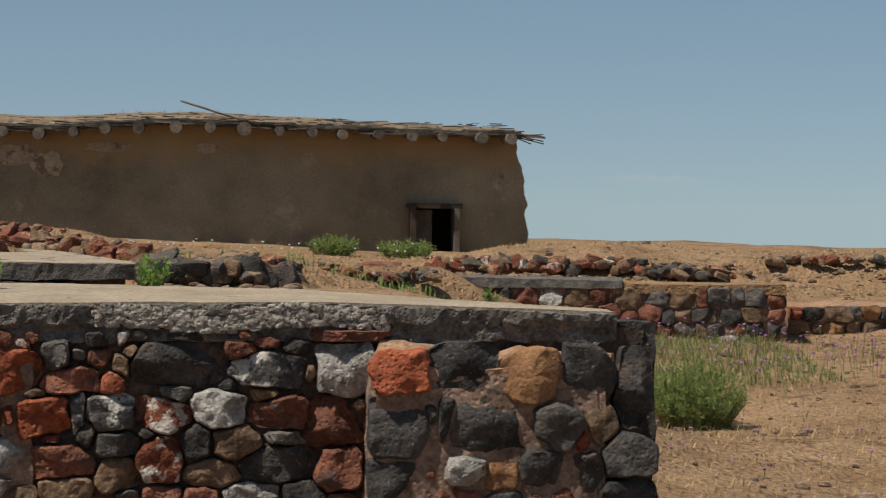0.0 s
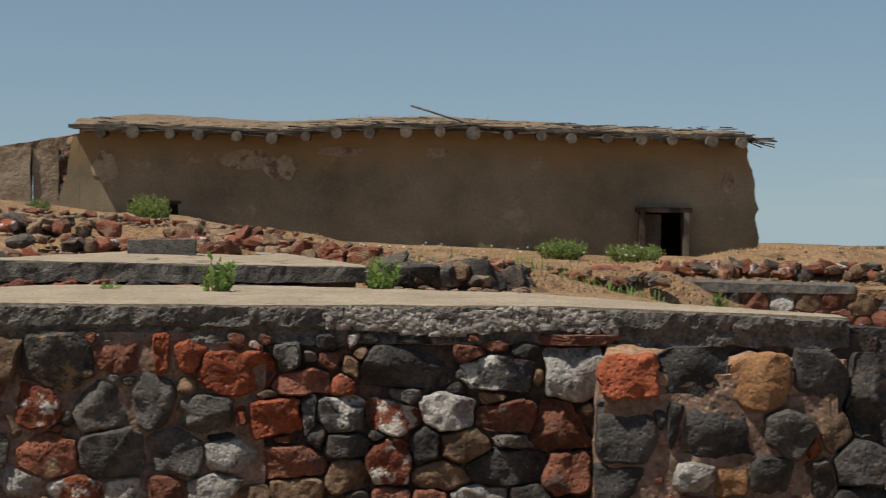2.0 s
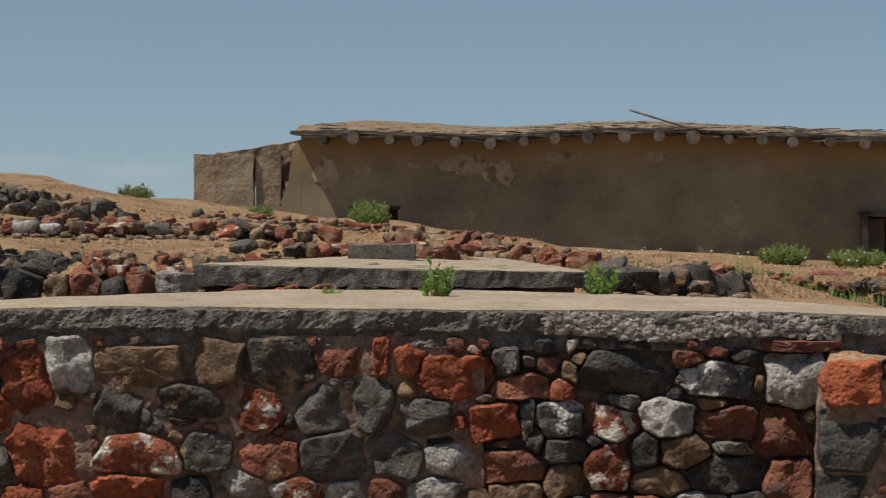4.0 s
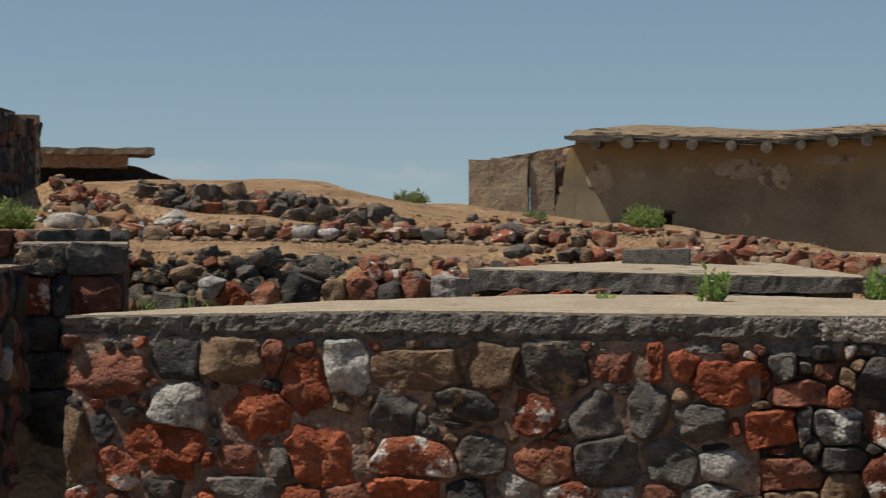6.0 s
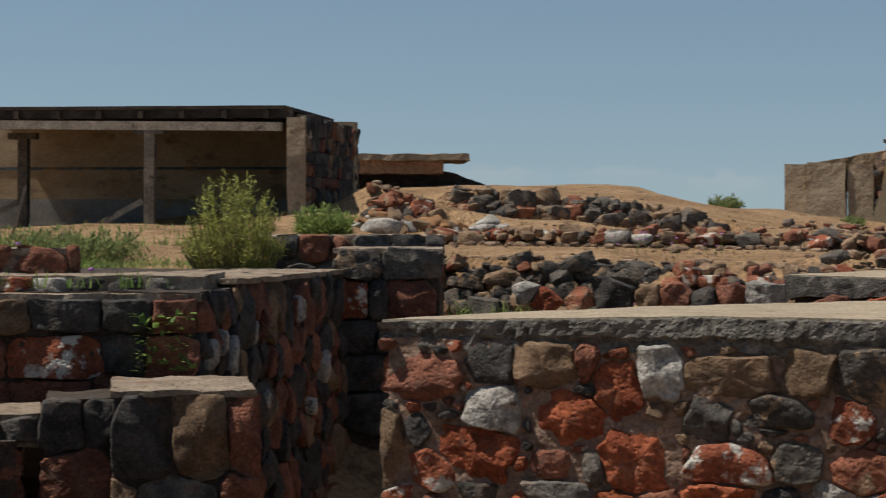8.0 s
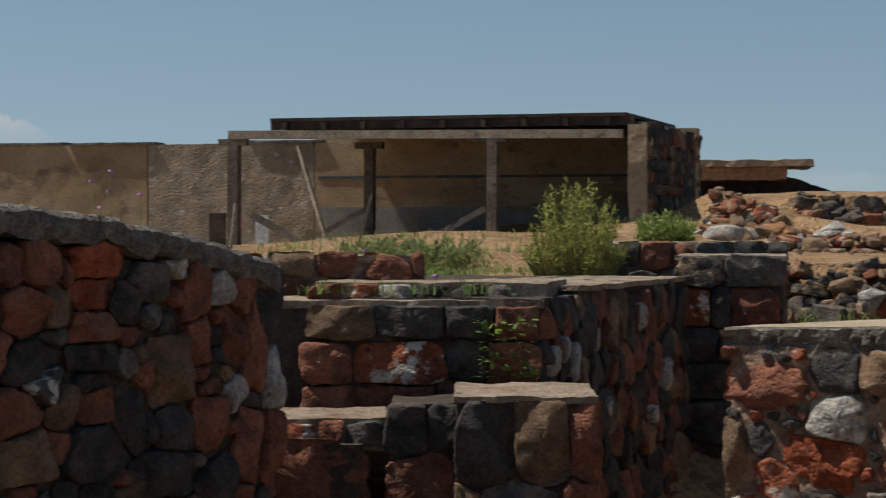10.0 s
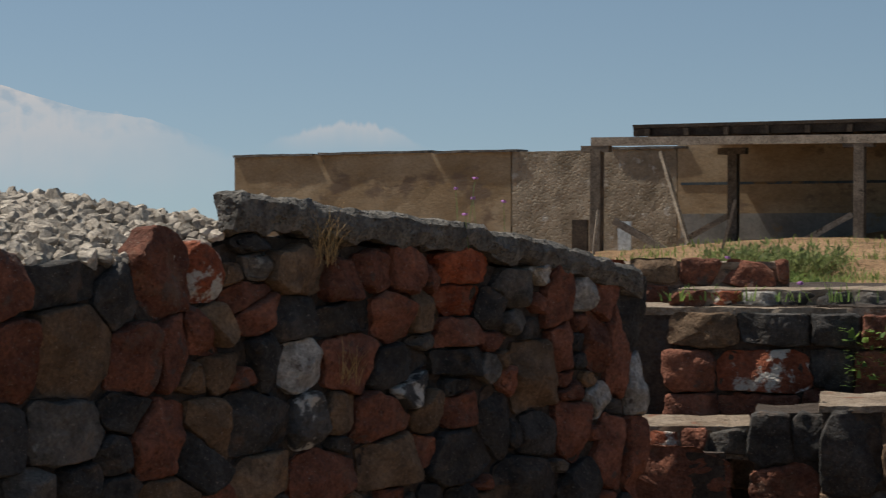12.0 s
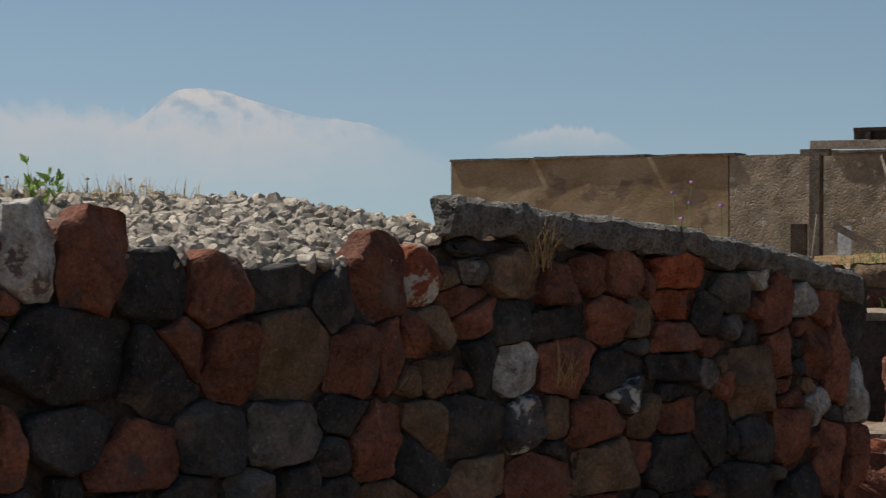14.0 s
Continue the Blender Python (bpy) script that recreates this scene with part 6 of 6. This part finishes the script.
patch("green_grass", 900, spot(-15.5, -10.5, 13, 18), 0.11, 0.014, LEAF_B, "green grass before the shed", 135, 0.7)
patch("green_grass", 900, spot(-7.6, -5.9, 13.6, 14.45), 0.22, 0.014, LEAF_B, "green grass in the hollow", 136, 0.6)
patch("green_grass", 700, spot(-6.2, -4.3, 8.2, 10.6), 0.3, 0.012, LEAF_A, "green grass at the bottom of the pit", 137, 0.6)
patch("green_grass", 500, spot(-3, 0, 17.3, 19.5), 0.14, 0.012, LEAF_D, "weeds between the rubble and the slab", 138, 0.7)
patch("roof_grass", 1800, lambda rng: ((lambda u, y: tuple((MH @ Vector((u, y, eave(u) + 0.22)))))(rng.uniform(0.3, 7.5), rng.uniform(1.2, 4.2))), 0.16, 0.008, STRAW, "dry grass on the earth roof", 139, 0.7)
patch("step_weeds", 120, lambda rng: tuple(M4 @ Vector((rng.uniform(0.4, 1.5), rng.uniform(0.0, 0.6), 1.27))), 0.09, 0.01, LEAF_D, "weeds on the stair steps", 140, 0.8)
patch("bank_grass", 500, lambda rng: tuple(M2 @ Vector((rng.uniform(0.6, 2.7), rng.uniform(0.8, 1.1), 1.725))), 0.1, 0.004, STRAW, "thin dry stalks on the gravel bank", 141, 0.6)
patch("wall_straw", 55, lambda rng: tuple(M2 @ Vector((3.45 + rng.uniform(-0.06, 0.06), -0.06, 1.52 + rng.uniform(-0.03, 0.03)))), 0.19, 0.0028, STRAW, "tuft of dry straw on the wall face", 142, 0.9)
patch("wall_straw", 35, lambda rng: tuple(M2 @ Vector((3.6 + rng.uniform(-0.06, 0.06), -0.05, 1.1 + rng.uniform(-0.03, 0.03)))), 0.15, 0.0028, STRAW, "tuft of dry straw on the wall face", 143, 0.9)
patch("creeper", 110, lambda rng: tuple(M4 @ Vector((1.33 + 0.28 * (lambda f: f)(rng.random()) * 1.0, -0.09, 0.85 + rng.random() * 0.3))), 0.05, 0.03, LEAF_D, "leafy creeper hanging over the steps", 144, 1.5, 0.2)
patch("shade_weed", 30, lambda rng: tuple(M3 @ Vector((0.35 + rng.uniform(-0.15, 0.15), -0.12, 0.33))), 0.05, 0.03, LEAF_D, "small weed on the masonry", 145, 1.6, 0.2)


def flowers(n, where, length, head, seed, label, material):
    """Thin stalks with small flower heads."""
    rng = np.random.default_rng(seed)
    sv, sf, hv, hf = [], [], [], []
    for _ in range(n):
        p = Vector(where(rng))
        ln = length * rng.uniform(0.5, 1.1)
        t = p + Vector((rng.uniform(-0.2, 0.2) * ln, rng.uniform(-0.2, 0.2) * ln, ln))
        o = len(sv)
        sv += [tuple(p - Vector((0.003, 0, 0))), tuple(p + Vector((0.003, 0, 0))), tuple(t + Vector((0.002, 0, 0))), tuple(t - Vector((0.002, 0, 0)))]
        sf.append((o, o + 1, o + 2, o + 3))
        q, f = stone_verts(head, head, head * 0.7, rng, n=2, jit=0.3)
        o = len(hv)
        hv += (q + np.array(t)).tolist()
        hf += [tuple(o + j for j in r) for r in f]
    ob = thing("wild_flowers", pose(0, 0, 0), label, "flowers", kind="stuff")
    part("stalks", mesh_of("stalks", sv, sf), LEAF_A, ob)
    part("flower_heads", mesh_of("flower_heads", hv, hf), material, ob)


flowers(150, spot(1.2, 4.0, 17.5, 21.3), 0.24, 0.024, 150, "purple thistle flowers in the court", PURPLE)
flowers(22, spot(1.2, 4.0, 11.5, 14.5), 0.1, 0.02, 151, "purple thistle flowers on dry sand", PURPLE)
flowers(14, spot(-8.9, -7.9, 9.9, 10.8), 0.26, 0.03, 152, "purple thistle flowers before the shed", PURPLE)
flowers(12, spot(-7.5, -6.5, 16.8, 17.6), 0.2, 0.022, 153, "purple thistle flowers on the terrace", PURPLE)
flowers(16, spot(-6.6, -5.8, 13.6, 14.3), 0.24, 0.03, 154, "purple thistle flowers in the hollow", PURPLE)
flowers(5, lambda rng: (rng.uniform(-5.95, -5.75), rng.uniform(5.4, 5.8), 1.55), 0.26, 0.016, 155, "purple thistle flowers behind the wall", PURPLE)
flowers(50, spot(-6.5, 0, 29, 31), 0.22, 0.03, 156, "small white flowers before the house", PALEWHITE)
flowers(30, lambda rng: tuple(M2 @ Vector((rng.uniform(0.9, 2.7), rng.uniform(0.85, 1.1), 1.72))), 0.09, 0.012, 157, "small pale seed heads on the gravel bank", STRAW)

# ---------------------------------------------------------------- far mountain and clouds
def far(az, el, dist):
    a = radians(az)
    return Vector((-math.sin(a) * dist, math.cos(a) * dist, 1.6 + dist * math.tan(radians(el))))


mv, mf = [], []
NA, NE = 80, 14
for i in range(NA + 1):
    az = 66 - 16 * i / NA
    ridge = float(np.interp(az, [50, 53.5, 55.5, 57.2, 58.6, 59.4, 59.9, 60.5, 61.0, 61.5, 62.3, 63.5, 66], [1.6, 2.5, 3.2, 3.42, 3.82, 4.06, 4.13, 4.1, 3.85, 3.35, 2.9, 2.3, 1.5]))
    ridge += 0.03 * noise.noise(Vector((az * 3, 0, 0)))
    for j in range(NE + 1):
        f = j / NE
        d = 3000 + 260 * f + 40 * noise.noise(Vector((az * 1.7, f * 5, 2))) * (1 - f)
        mv.append(tuple(far(az, 0.3 + (ridge - 0.3) * f, d)))
for i in range(NA):
    for j in range(NE):
        o = i * (NE + 1) + j
        mf.append((o, o + 1, o + NE + 2, o + NE + 1))
tagged(part("backdrop_mountain", mesh_of("backdrop_mountain", mv, mf), SNOW), "far snow-capped mountain with its haze painted as a fade", "mountain", kind="structure")


def cloud(name, az0, az1, low, humps, thick, seed, dist, wide=0.7):
    """A far bank of cumulus: a puffed ridge line of (bearing, height), thinning out downward."""
    n_a, n_e = int(abs(az0 - az1) * 16) + 12, 10
    vs, uv, fs = [], [], []
    line = sorted(humps)
    for i in range(n_a + 1):
        az = az0 + (az1 - az0) * i / n_a
        w = sum(math.exp(-((az - p[0]) / wide) ** 2) for p in line)
        top = sum(p[1] * math.exp(-((az - p[0]) / wide) ** 2) for p in line) / w
        puff = sum(abs(noise.noise(Vector((az * q, seed * 3.1, 0)))) * g for q, g in ((0.9, 0.3), (2.3, 0.3), (5.1, 0.2), (9.3, 0.1)))
        top += puff * min(1, (top - low) / 0.9)
        for j in range(n_e + 1):
            f = j / n_e
            vs.append(tuple(far(az, low + (top - low) * f, dist - 60 * math.sin(3.14 * f))))
            uv.append((thick * (lambda q: q * q * (3 - 2 * q))(min(1, min(i, n_a - i) / n_a * 2.6)), f))
    for i in range(n_a):
        for j in range(n_e):
            o = i * (n_e + 1) + j
            fs.append((o, o + 1, o + n_e + 2, o + n_e + 1))
    me = mesh_of(name, vs, fs)
    layer = me.uv_layers.new(name="UVMap")
    for lp in me.loops:
        layer.data[lp.index].uv = uv[lp.vertex_index]
    ob = part(name, me, CLOUD)
    ob.visible_shadow = False
    tagged(ob, "pale cumulus cloud low over the horizon", "clouds", kind="structure")


cloud("backdrop_clouds", 72, 51.0, 0.7, [(72, 3.6), (66, 3.85), (64, 3.65), (62, 3.4), (60, 3.2), (57.5, 3.3), (56, 3.2), (55, 2.85), (54, 2.4), (53, 2.2), (51, 0.8)], 0.66, 1, 2800, 1.1)
cloud("backdrop_clouds", 52.6, 47.6, 2.2, [(52.6, 2.5), (51.2, 2.8), (50.2, 3.15), (49.2, 2.85), (47.6, 2.4)], 0.55, 2, 2760)
cloud("backdrop_clouds", 29.2, 24.9, 0.7, [(29.2, 1.3), (27, 1.5), (24.9, 1.3)], 0.2, 3, 2740, 1.3)
cloud("backdrop_clouds", 25.2, 21.5, 0.9, [(25.2, 1.3), (23.4, 1.5), (21.5, 1.3)], 0.16, 4, 2740, 1.3)
cloud("backdrop_clouds", 22.4, 18.8, 0.6, [(22.4, 1.1), (20.6, 1.3), (18.8, 1.1)], 0.2, 5, 2740, 1.3)
cloud("backdrop_clouds", -3.8, -7.6, 0.6, [(-7.6, 0.8), (-5.6, 0.85), (-3.8, 0.8)], 0.16, 6, 2740, 1.3)
